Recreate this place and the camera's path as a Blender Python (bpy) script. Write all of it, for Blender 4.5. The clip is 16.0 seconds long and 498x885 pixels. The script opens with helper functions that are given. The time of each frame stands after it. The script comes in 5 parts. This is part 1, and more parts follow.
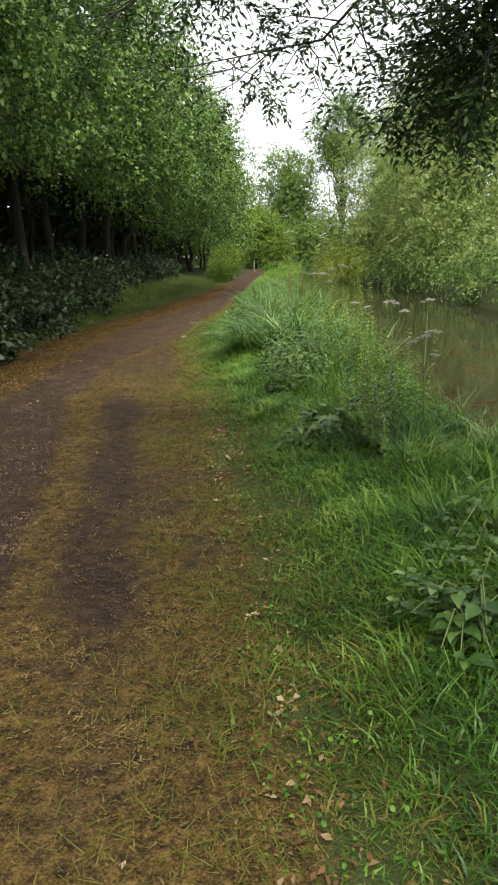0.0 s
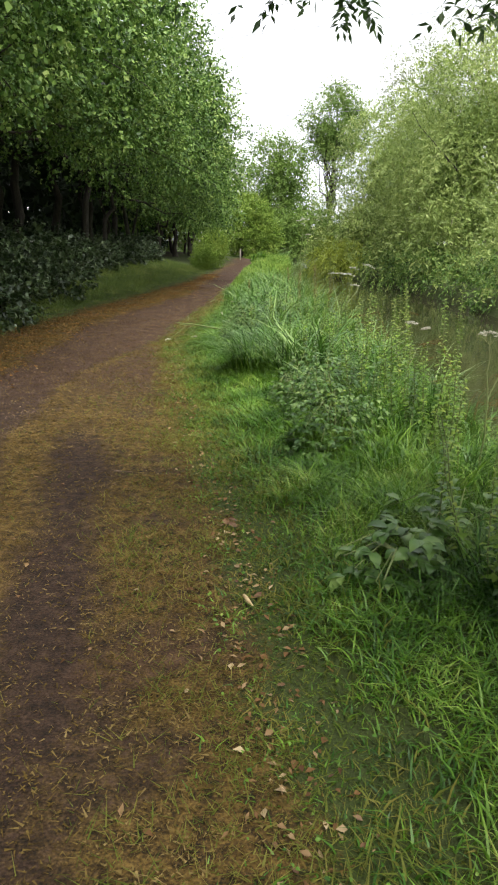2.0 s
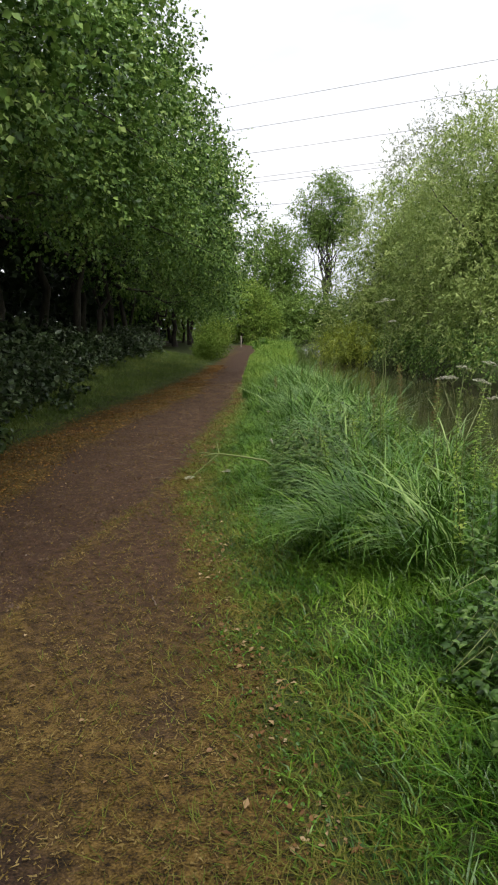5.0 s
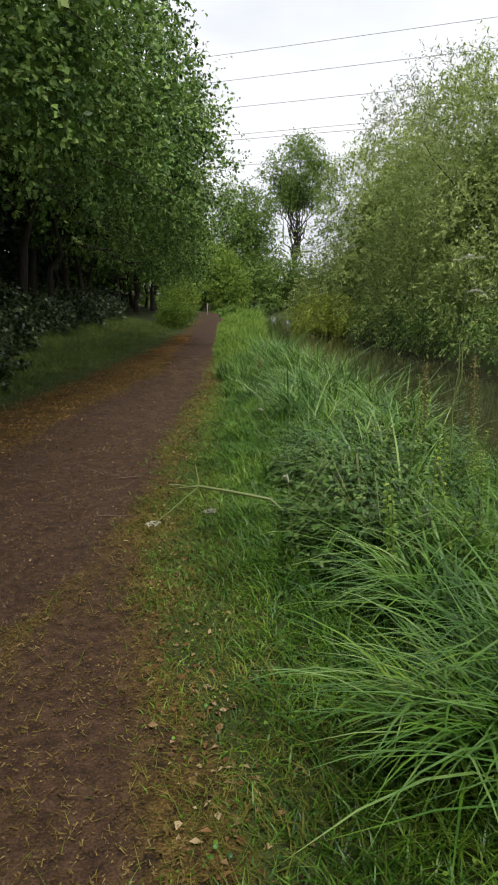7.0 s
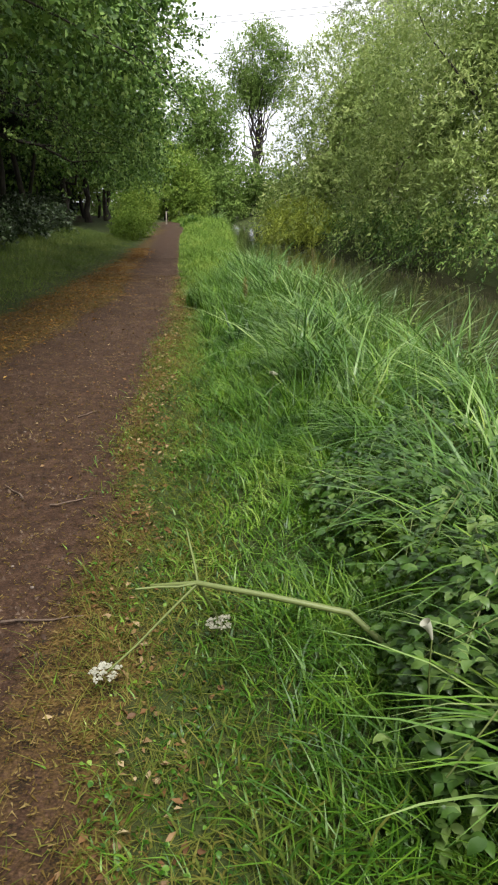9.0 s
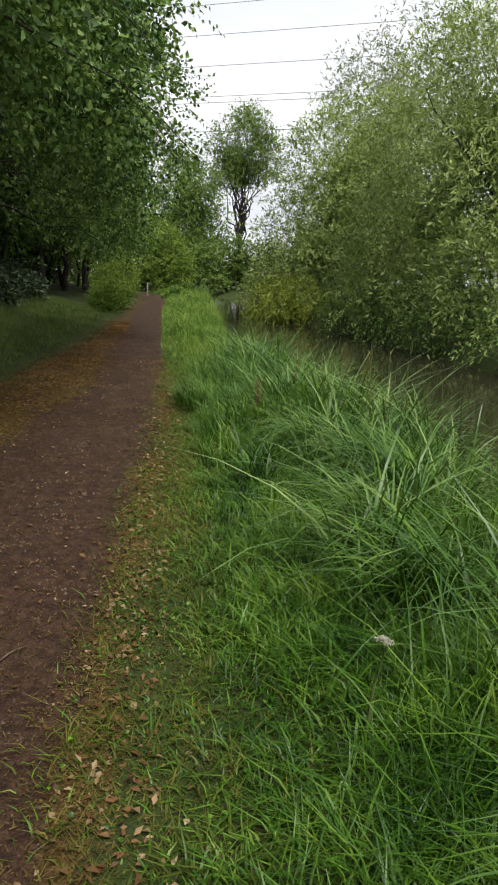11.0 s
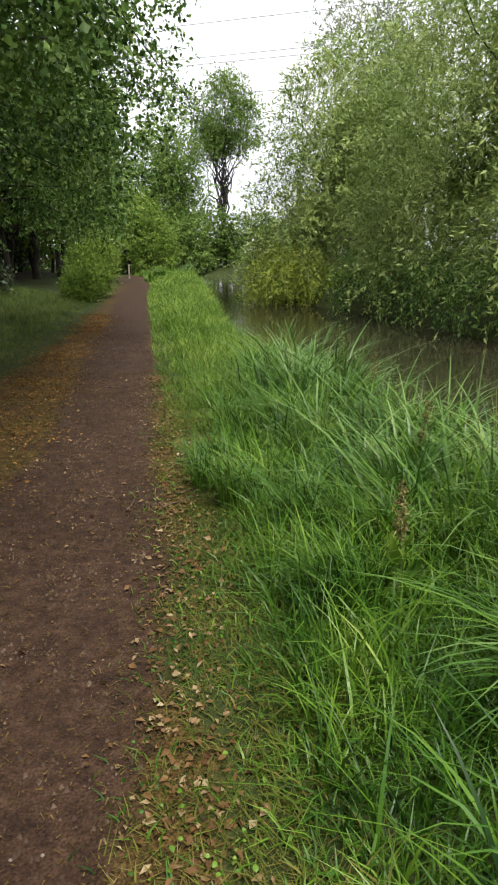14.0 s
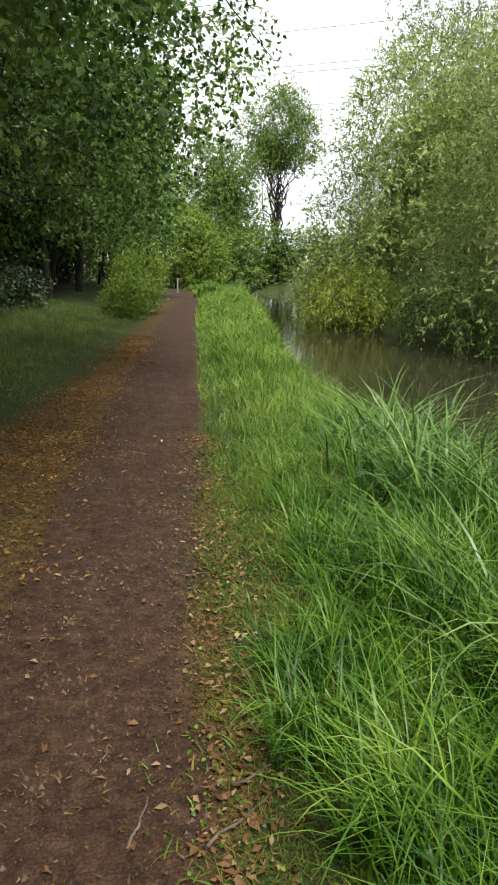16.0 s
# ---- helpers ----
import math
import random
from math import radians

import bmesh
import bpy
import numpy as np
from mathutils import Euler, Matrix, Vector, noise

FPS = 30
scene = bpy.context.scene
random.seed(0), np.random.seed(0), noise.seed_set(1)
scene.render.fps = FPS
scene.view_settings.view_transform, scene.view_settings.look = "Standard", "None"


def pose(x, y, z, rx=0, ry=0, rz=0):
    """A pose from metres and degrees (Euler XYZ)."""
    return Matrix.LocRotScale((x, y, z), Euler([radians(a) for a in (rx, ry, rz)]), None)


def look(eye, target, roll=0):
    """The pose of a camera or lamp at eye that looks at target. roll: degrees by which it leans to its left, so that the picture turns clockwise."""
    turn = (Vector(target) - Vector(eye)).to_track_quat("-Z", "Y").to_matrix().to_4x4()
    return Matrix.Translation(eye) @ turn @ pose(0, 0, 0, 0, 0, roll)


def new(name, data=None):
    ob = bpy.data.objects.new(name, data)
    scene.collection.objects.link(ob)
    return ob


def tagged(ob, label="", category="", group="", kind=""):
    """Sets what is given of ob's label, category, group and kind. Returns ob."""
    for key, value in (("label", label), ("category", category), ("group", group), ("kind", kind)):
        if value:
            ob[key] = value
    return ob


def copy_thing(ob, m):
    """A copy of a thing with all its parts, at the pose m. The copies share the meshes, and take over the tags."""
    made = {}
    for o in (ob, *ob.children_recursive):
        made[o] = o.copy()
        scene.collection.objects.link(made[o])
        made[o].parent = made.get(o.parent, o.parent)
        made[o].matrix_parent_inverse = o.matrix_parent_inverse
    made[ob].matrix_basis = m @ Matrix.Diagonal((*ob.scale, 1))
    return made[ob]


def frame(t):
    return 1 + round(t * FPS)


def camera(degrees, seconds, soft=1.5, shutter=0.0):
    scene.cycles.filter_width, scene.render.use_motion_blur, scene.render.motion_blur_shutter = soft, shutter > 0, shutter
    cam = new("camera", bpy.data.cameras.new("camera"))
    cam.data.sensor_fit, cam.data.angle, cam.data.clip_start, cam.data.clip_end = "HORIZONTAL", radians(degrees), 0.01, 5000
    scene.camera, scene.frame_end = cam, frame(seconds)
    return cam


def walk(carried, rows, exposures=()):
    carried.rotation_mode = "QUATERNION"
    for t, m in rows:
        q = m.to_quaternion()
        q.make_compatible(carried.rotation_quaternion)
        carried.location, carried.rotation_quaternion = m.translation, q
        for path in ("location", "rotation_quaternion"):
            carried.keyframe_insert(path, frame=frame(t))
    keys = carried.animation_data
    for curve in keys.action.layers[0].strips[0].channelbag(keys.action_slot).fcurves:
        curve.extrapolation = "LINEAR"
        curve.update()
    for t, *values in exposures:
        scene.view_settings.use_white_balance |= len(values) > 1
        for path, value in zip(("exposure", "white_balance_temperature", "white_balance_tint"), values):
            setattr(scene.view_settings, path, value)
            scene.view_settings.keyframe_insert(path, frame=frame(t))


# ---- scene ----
cam = camera(38.4, 16.0, soft=2.1)
PATH = [
    (0, (4.227, -10.729, 1.433), (3.846, -8.833, 0.925), -2.6),
    (0.5, (4.066, -10.173, 1.439), (3.724, -8.285, 0.876), -1.7),
    (1, (3.914, -9.659, 1.426), (3.544, -7.764, 0.903), -2.1),
    (1.5, (3.73, -9.116, 1.449), (3.351, -7.226, 0.916), -1.3),
    (2, (3.521, -8.579, 1.472), (3.216, -6.678, 0.931), 1.0),
    (2.5, (3.311, -8.045, 1.512), (2.927, -6.14, 1.041), -0.4),
    (3, (3.074, -7.539, 1.524), (2.772, -5.623, 1.035), -0.3),
    (3.5, (2.856, -6.998, 1.531), (2.464, -5.062, 1.217), -1.2),
    (4, (2.67, -6.421, 1.541), (2.277, -4.484, 1.233), -0.8),
    (4.5, (2.514, -5.861, 1.532), (2.217, -3.922, 1.143), -0.1),
    (5, (2.365, -5.265, 1.545), (2.056, -3.315, 1.227), -1.0),
    (5.2, (2.296, -5.029, 1.534), (2.001, -3.078, 1.213), -0.6),
    (7.3, (1.664, -2.475, 1.543), (1.478, -0.536, 1.091), 0.6),
    (7.5, (1.603, -2.228, 1.536), (1.433, -0.302, 1.026), 0.6),
    (8, (1.434, -1.588, 1.509), (1.338, 0.315, 0.901), 1.1),
    (8.5, (1.334, -0.964, 1.472), (1.16, 0.926, 0.844), -1.7),
    (9, (1.22, -0.356, 1.455), (1.128, 1.538, 0.819), 0.2),
    (9.5, (1.108, 0.242, 1.457), (0.993, 2.148, 0.863), 0.7),
    (9.7, (1.062, 0.483, 1.46), (0.873, 2.419, 0.995), -0.0),
    (11.8, (0.6, 3.043, 1.49), (0.657, 4.993, 1.05), 3.4),
    (12, (0.568, 3.291, 1.482), (0.619, 5.242, 1.045), 3.3),
    (12.5, (0.481, 3.912, 1.491), (0.516, 5.856, 1.022), 3.6),
    (13, (0.363, 4.558, 1.492), (0.453, 6.483, 0.959), 2.9),
    (13.5, (0.265, 5.173, 1.502), (0.169, 7.079, 0.902), -0.2),
    (14, (0.156, 5.741, 1.468), (0.159, 7.674, 0.956), -0.6),
    (14.5, (0.067, 6.354, 1.458), (0.132, 8.298, 0.996), 1.0),
    (15, (-0.03, 6.971, 1.466), (-0.042, 8.904, 0.954), 0.3),
    (15.5, (-0.106, 7.57, 1.456), (-0.116, 9.483, 0.873), 1.2),
    (16, (-0.176, 8.188, 1.497), (-0.288, 10.128, 1.025), 1.1),
]
EXPOSURES = [(0, 2.02), (2, 2.15), (2.5, 2.1), (3.5, 1.86), (5, 1.50), (7.5, 1.35), (8.5, 1.83), (9, 1.90), (9.7, 1.75), (11.8, 1.27), (13, 1.35), (14, 1.75), (16, 1.90)]
walk(cam, [(t, look(eye, target, roll)) for t, eye, target, roll in PATH], EXPOSURES)

# ---- overcast daylight ----
world = bpy.data.worlds.new("overcast_sky")
scene.world = world
world.use_nodes = True
wt = world.node_tree
wt.nodes.clear()
w_out = wt.nodes.new("ShaderNodeOutputWorld")
w_bg = wt.nodes.new("ShaderNodeBackground")
w_sky = wt.nodes.new("ShaderNodeTexSky")
w_sky.sky_type = "NISHITA"
w_sky.sun_disc = False
w_sky.sun_elevation = radians(60)
w_sky.sun_rotation = radians(153)
w_sky.air_density = 1.0
w_sky.dust_density = 4.0
w_co = wt.nodes.new("ShaderNodeTexCoord")
w_map = wt.nodes.new("ShaderNodeMapping")
w_map.inputs["Scale"].default_value = (1.0, 1.0, 3.0)
w_noise = wt.nodes.new("ShaderNodeTexNoise")
w_noise.inputs["Scale"].default_value = 2.6
w_noise.inputs["Detail"].default_value = 5.0
w_ramp = wt.nodes.new("ShaderNodeValToRGB")
w_ramp.color_ramp.elements[0].position = 0.34
w_ramp.color_ramp.elements[0].color = (8.6, 8.9, 9.5, 1)
w_ramp.color_ramp.elements[1].position = 0.66
w_ramp.color_ramp.elements[1].color = (11.6, 11.6, 11.7, 1)
w_mix = wt.nodes.new("ShaderNodeMix")
w_mix.data_type = "RGBA"
w_mix.inputs["Factor"].default_value = 0.93
w_bg.inputs["Strength"].default_value = 0.042
wt.links.new(w_co.outputs["Generated"], w_map.inputs["Vector"])
wt.links.new(w_map.outputs["Vector"], w_noise.inputs["Vector"])
wt.links.new(w_noise.outputs["Fac"], w_ramp.inputs["Fac"])
wt.links.new(w_sky.outputs["Color"], w_mix.inputs[6])
wt.links.new(w_ramp.outputs["Color"], w_mix.inputs[7])
wt.links.new(w_mix.outputs[2], w_bg.inputs["Color"])
wt.links.new(w_bg.outputs["Background"], w_out.inputs["Surface"])

sun = new("sun", bpy.data.lights.new("sun", "SUN"))
sun.data.energy = 1.5
sun.data.angle = radians(22)
sun.data.color = (1.0, 0.97, 0.92)
sun.matrix_world = look((0, 0, 30), (-7.5, 15.0, 0.0))

# ---- materials ----
def node_material(name):
    m = bpy.data.materials.new(name)
    m.use_nodes = True
    nt = m.node_tree
    nt.nodes.clear()
    out = nt.nodes.new("ShaderNodeOutputMaterial")
    return m, nt, out


def ramp_node(nt, stops):
    r = nt.nodes.new("ShaderNodeValToRGB")
    els = r.color_ramp.elements
    els[0].position, els[0].color = stops[0][0], (*stops[0][1], 1)
    els[1].position, els[1].color = stops[-1][0], (*stops[-1][1], 1)
    for p, c in stops[1:-1]:
        e = els.new(p)
        e.color = (*c, 1)
    return r


def leaf_material(name, stops, rough=0.5, through_light=0.35, patch=1.2, spec=0.4):
    """Leaves and blades: colour varies leaf by leaf and in patches; some light passes through."""
    m, nt, out = node_material(name)
    geo = nt.nodes.new("ShaderNodeNewGeometry")
    noi = nt.nodes.new("ShaderNodeTexNoise")
    noi.inputs["Scale"].default_value = patch
    noi.inputs["Detail"].default_value = 3.0
    nt.links.new(geo.outputs["Position"], noi.inputs["Vector"])
    mixv = nt.nodes.new("ShaderNodeMath")
    mixv.operation = "MULTIPLY_ADD"
    mixv.inputs[1].default_value = 0.55
    nt.links.new(geo.outputs["Random Per Island"], mixv.inputs[0])
    sc = nt.nodes.new("ShaderNodeMath")
    sc.operation = "MULTIPLY_ADD"
    sc.inputs[1].default_value = 1.5
    sc.inputs[2].default_value = -0.52
    nt.links.new(noi.outputs["Fac"], sc.inputs[0])
    nt.links.new(sc.outputs[0], mixv.inputs[2])
    r = ramp_node(nt, stops)
    nt.links.new(mixv.outputs[0], r.inputs["Fac"])
    b = nt.nodes.new("ShaderNodeBsdfPrincipled")
    b.inputs["Roughness"].default_value = rough
    b.inputs["Specular IOR Level"].default_value = spec
    nt.links.new(r.outputs["Color"], b.inputs["Base Color"])
    tr = nt.nodes.new("ShaderNodeBsdfTranslucent")
    nt.links.new(r.outputs["Color"], tr.inputs["Color"])
    mx = nt.nodes.new("ShaderNodeMixShader")
    mx.inputs["Fac"].default_value = through_light
    nt.links.new(b.outputs[0], mx.inputs[1])
    nt.links.new(tr.outputs[0], mx.inputs[2])
    nt.links.new(mx.outputs[0], out.inputs["Surface"])
    return m


def rough_material(name, stops, scale=8.0, rough=0.85, bump=0.4, stretch=(1, 1, 1)):
    m, nt, out = node_material(name)
    geo = nt.nodes.new("ShaderNodeNewGeometry")
    mp = nt.nodes.new("ShaderNodeMapping")
    mp.inputs["Scale"].default_value = stretch
    noi = nt.nodes.new("ShaderNodeTexNoise")
    noi.inputs["Scale"].default_value = scale
    noi.inputs["Detail"].default_value = 6.0
    fine = nt.nodes.new("ShaderNodeTexNoise")
    fine.inputs["Scale"].default_value = scale * 9
    nt.links.new(geo.outputs["Position"], mp.inputs["Vector"])
    nt.links.new(mp.outputs[0], noi.inputs["Vector"])
    nt.links.new(mp.outputs[0], fine.inputs["Vector"])
    add = nt.nodes.new("ShaderNodeMath")
    add.operation = "MULTIPLY_ADD"
    add.inputs[1].default_value = 0.4
    sub = nt.nodes.new("ShaderNodeMath")
    sub.operation = "ADD"
    sub.inputs[1].default_value = -0.2
    nt.links.new(noi.outputs["Fac"], sub.inputs[0])
    nt.links.new(fine.outputs["Fac"], add.inputs[0])
    nt.links.new(sub.outputs[0], add.inputs[2])
    r = ramp_node(nt, stops)
    nt.links.new(add.outputs[0], r.inputs["Fac"])
    b = nt.nodes.new("ShaderNodeBsdfPrincipled")
    b.inputs["Roughness"].default_value = rough
    nt.links.new(r.outputs["Color"], b.inputs["Base Color"])
    bp = nt.nodes.new("ShaderNodeBump")
    bp.inputs["Strength"].default_value = bump
    bp.inputs["Distance"].default_value = 0.02
    nt.links.new(add.outputs[0], bp.inputs["Height"])
    nt.links.new(bp.outputs[0], b.inputs["Normal"])
    nt.links.new(b.outputs[0], out.inputs["Surface"])
    return m


def ground_material():
    """Trodden earth, dry clippings and turf soil, mixed by three masks and broken up by noise."""
    m, nt, out = node_material("towpath_ground")
    geo = nt.nodes.new("ShaderNodeNewGeometry")

    def noise_tex(scale, detail=6.0, rough=0.6):
        n = nt.nodes.new("ShaderNodeTexNoise")
        n.inputs["Scale"].default_value = scale
        n.inputs["Detail"].default_value = detail
        n.inputs["Roughness"].default_value = rough
        nt.links.new(geo.outputs["Position"], n.inputs["Vector"])
        return n

    def mask(attr, amount, tex, lo, hi):
        a = nt.nodes.new("ShaderNodeAttribute")
        a.attribute_name = attr
        s = nt.nodes.new("ShaderNodeMath")
        s.operation = "MULTIPLY_ADD"
        s.inputs[1].default_value = amount
        nt.links.new(tex.outputs["Fac"], s.inputs[0])
        nt.links.new(a.outputs["Fac"], s.inputs[2])
        g = nt.nodes.new("ShaderNodeMapRange")
        g.inputs["From Min"].default_value = lo + amount * 0.5
        g.inputs["From Max"].default_value = hi + amount * 0.5
        nt.links.new(s.outputs[0], g.inputs["Value"])
        return g

    mid, fine = noise_tex(15.0, 6.0, 0.72), noise_tex(110.0, 4.0)
    speck = noise_tex(30.0, 8.0, 0.78)
    grit = nt.nodes.new("ShaderNodeTexVoronoi")
    grit.inputs["Scale"].default_value = 95.0
    nt.links.new(geo.outputs["Position"], grit.inputs["Vector"])
    soil = ramp_node(nt, [(0.38, (0.0135, 0.0064, 0.0034)), (0.5, (0.042, 0.0205, 0.0106)), (0.64, (0.09, 0.051, 0.029))])
    clip = ramp_node(nt, [(0.41, (0.0123, 0.00738, 0.00246)), (0.5, (0.064, 0.0377, 0.00902)), (0.6, (0.152, 0.0959, 0.0246))])
    turf = ramp_node(nt, [(0.3, (0.016, 0.022, 0.005)), (0.7, (0.05, 0.07, 0.014))])

    def blend(a, b, k):
        s = nt.nodes.new("ShaderNodeMath")
        s.operation = "MULTIPLY_ADD"
        s.inputs[1].default_value = k
        nt.links.new(b.outputs["Fac"], s.inputs[0])
        t = nt.nodes.new("ShaderNodeMath")
        t.operation = "MULTIPLY"
        t.inputs[1].default_value = 1 - k
        nt.links.new(a.outputs["Fac"], t.inputs[0])
        nt.links.new(t.outputs[0], s.inputs[2])
        return s

    tone = blend(mid, fine, 0.45)
    for r in (soil, clip, turf):
        nt.links.new(tone.outputs[0], r.inputs["Fac"])
    m_clip = mask("clippings", 1.5, speck, 0.3, 0.7)
    m_dirt = mask("dirt", 1.7, speck, 0.3, 0.75)

    def colour_mix(fac, a, b):
        x = nt.nodes.new("ShaderNodeMix")
        x.data_type = "RGBA"
        nt.links.new(fac.outputs[0], x.inputs["Factor"])
        nt.links.new(a, x.inputs[6])
        nt.links.new(b, x.inputs[7])
        return x

    c1 = colour_mix(m_clip, turf.outputs["Color"], clip.outputs["Color"])
    # peaty earth colour, used under the hedge as painted shade too
    peat_and_shade = ramp_node(nt, [(0.4, (0.00765, 0.00408, 0.00238)), (0.5, (0.0255, 0.0134, 0.00748)), (0.64, (0.0723, 0.0425, 0.0255))])
    nt.links.new(tone.outputs[0], peat_and_shade.inputs["Fac"])
    m_damp_shade = mask("damp_and_shade", 0.5, mid, 0.3, 0.7)
    earth = colour_mix(m_damp_shade, soil.outputs["Color"], peat_and_shade.outputs["Color"])
    c2 = colour_mix(m_dirt, c1.outputs[2], earth.outputs[2])
    b = nt.nodes.new("ShaderNodeBsdfPrincipled")
    b.inputs["Roughness"].default_value = 0.9
    b.inputs["Specular IOR Level"].default_value = 0.25
    nt.links.new(c2.outputs[2], b.inputs["Base Color"])
    hgt = blend(mid, grit_fac(nt, grit), 0.35)
    bp = nt.nodes.new("ShaderNodeBump")
    bp.inputs["Strength"].default_value = 0.6
    bp.inputs["Distance"].default_value = 0.03
    nt.links.new(hgt.outputs[0], bp.inputs["Height"])
    nt.links.new(bp.outputs[0], b.inputs["Normal"])
    nt.links.new(b.outputs[0], out.inputs["Surface"])
    return m


class _Out:
    def __init__(self, socket):
        self.outputs = {"Fac": socket, 0: socket}


def grit_fac(nt, grit):
    return _Out(grit.outputs["Distance"])


def water_material():
    m, nt, out = node_material("still_river_water")
    geo = nt.nodes.new("ShaderNodeNewGeometry")
    noi = nt.nodes.new("ShaderNodeTexNoise")
    noi.inputs["Scale"].default_value = 5.0
    noi.inputs["Detail"].default_value = 3.0
    nt.links.new(geo.outputs["Position"], noi.inputs["Vector"])
    bp = nt.nodes.new("ShaderNodeBump")
    bp.inputs["Strength"].default_value = 0.12
    bp.inputs["Distance"].default_value = 0.02
    nt.links.new(noi.outputs["Fac"], bp.inputs["Height"])
    b = nt.nodes.new("ShaderNodeBsdfPrincipled")
    b.inputs["Base Color"].default_value = (0.026, 0.022, 0.013, 1)
    b.inputs["Roughness"].default_value = 0.035
    b.inputs["IOR"].default_value = 1.33
    nt.links.new(bp.outputs[0], b.inputs["Normal"])
    nt.links.new(b.outputs[0], out.inputs["Surface"])
    return m


GROUND = ground_material()
WATER = water_material()
BARK = rough_material("grey_brown_bark", [(0.3, (0.012, 0.0095, 0.007)), (0.7, (0.05, 0.04, 0.03))], 14, 0.9, 0.8, (1, 1, 0.25))
BARK_PALE = rough_material("pale_willow_bark", [(0.3, (0.09, 0.08, 0.055)), (0.7, (0.24, 0.21, 0.15))], 12, 0.9, 0.7, (1, 1, 0.25))
HAWTHORN = leaf_material("hawthorn_leaf", [(0.0, (0.00805, 0.023, 0.0046)), (0.4, (0.069, 0.144, 0.0253)), (0.75, (0.196, 0.31, 0.0633)), (1.0, (0.368, 0.46, 0.138))], 0.48, 0.26, 1.1, 0.3)
# leaf colour taken almost to black to paint the shade under the trees
SHADE_DARK_LEAF = leaf_material("shade_darkened_leaf", [(0.0, (0.004, 0.009, 0.003)), (0.6, (0.014, 0.028, 0.008)), (1.0, (0.04, 0.065, 0.018))], 0.6, 0.05, 2.0, 0.15)
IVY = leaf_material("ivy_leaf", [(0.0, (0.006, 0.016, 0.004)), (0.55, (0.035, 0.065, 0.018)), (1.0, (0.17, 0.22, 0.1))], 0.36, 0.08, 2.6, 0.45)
WILLOW = leaf_material("willow_leaf", [(0.0, (0.07, 0.115, 0.026)), (0.5, (0.22, 0.3, 0.075)), (1.0, (0.44, 0.5, 0.18))], 0.5, 0.38, 0.5, 0.3)
WILLOW_GREY = leaf_material("grey_willow_leaf", [(0.0, (0.13, 0.16, 0.08)), (1.0, (0.3, 0.34, 0.2))], 0.55, 0.4, 0.5, 0.25)
WILLOW_YELLOW = leaf_material("yellow_willow_leaf", [(0.0, (0.17, 0.23, 0.03)), (1.0, (0.38, 0.43, 0.08))], 0.55, 0.4, 1.0, 0.15)
FAR_LEAF = leaf_material("distant_leaf", [(0.0, (0.069, 0.124, 0.0276)), (0.5, (0.138, 0.221, 0.0478)), (1.0, (0.239, 0.331, 0.0828))], 0.6, 0.4, 0.35, 0.15)
ASH = leaf_material("ash_leaflet", [(0.0, (0.02, 0.04, 0.012)), (0.6, (0.045, 0.085, 0.025)), (1.0, (0.12, 0.2, 0.05))], 0.4, 0.35, 1.5)
GRASS = leaf_material("lush_grass", [(0.0, (0.006, 0.03, 0.0022)), (0.4, (0.043, 0.12, 0.008)), (0.8, (0.134, 0.245, 0.021)), (1.0, (0.27, 0.345, 0.075))], 0.42, 0.16, 2.4, 0.3)
FAR_GRASS = leaf_material("bank_grass", [(0.0, (0.042, 0.1, 0.011)), (0.5, (0.13, 0.235, 0.028)), (1.0, (0.3, 0.38, 0.08))], 0.5, 0.3, 0.8, 0.2)
WORN = leaf_material("worn_grass", [(0.0, (0.044, 0.076, 0.0112)), (0.45, (0.104, 0.132, 0.0208)), (1.0, (0.24, 0.2, 0.052))], 0.6, 0.3, 2.2, 0.1)
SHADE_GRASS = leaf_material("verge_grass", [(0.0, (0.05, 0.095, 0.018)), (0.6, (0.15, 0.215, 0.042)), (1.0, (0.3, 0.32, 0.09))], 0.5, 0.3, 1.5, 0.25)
DRY = leaf_material("dry_clippings", [(0.0, (0.0382, 0.0247, 0.00765)), (0.5, (0.111, 0.0748, 0.0187)), (1.0, (0.23, 0.17, 0.068))], 0.75, 0.1, 3.0, 0.1)
SEDGE = leaf_material("sedge_blade", [(0.0, (0.022, 0.08, 0.009)), (0.55, (0.1, 0.205, 0.032)), (1.0, (0.27, 0.36, 0.12))], 0.36, 0.22, 2.4, 0.4)
BRAMBLE = leaf_material("bramble_leaf", [(0.0, (0.0118, 0.0407, 0.00592)), (0.6, (0.0629, 0.13, 0.0222)), (1.0, (0.185, 0.266, 0.074))], 0.4, 0.22, 4.0, 0.35)
WEED = leaf_material("nettle_leaf", [(0.0, (0.07, 0.15, 0.016)), (0.6, (0.165, 0.27, 0.034)), (1.0, (0.33, 0.38, 0.08))], 0.5, 0.35, 2.0, 0.25)
WEED_LEAF = leaf_material("hazel_leaf", [(0.0, (0.085, 0.15, 0.022)), (0.6, (0.17, 0.26, 0.04)), (1.0, (0.29, 0.36, 0.08))], 0.55, 0.4, 1.0, 0.15)
STEM = leaf_material("green_stem", [(0.0, (0.08, 0.11, 0.03)), (1.0, (0.2, 0.24, 0.08))], 0.5, 0.1, 2.0)
PETAL = leaf_material("cream_flower", [(0.0, (0.328, 0.32, 0.234)), (1.0, (0.53, 0.523, 0.437))], 0.6, 0.3, 5.0, 0.1)
SEED = leaf_material("brown_seed_head", [(0.0, (0.1, 0.085, 0.03)), (1.0, (0.24, 0.19, 0.075))], 0.7, 0.1, 5.0, 0.1)
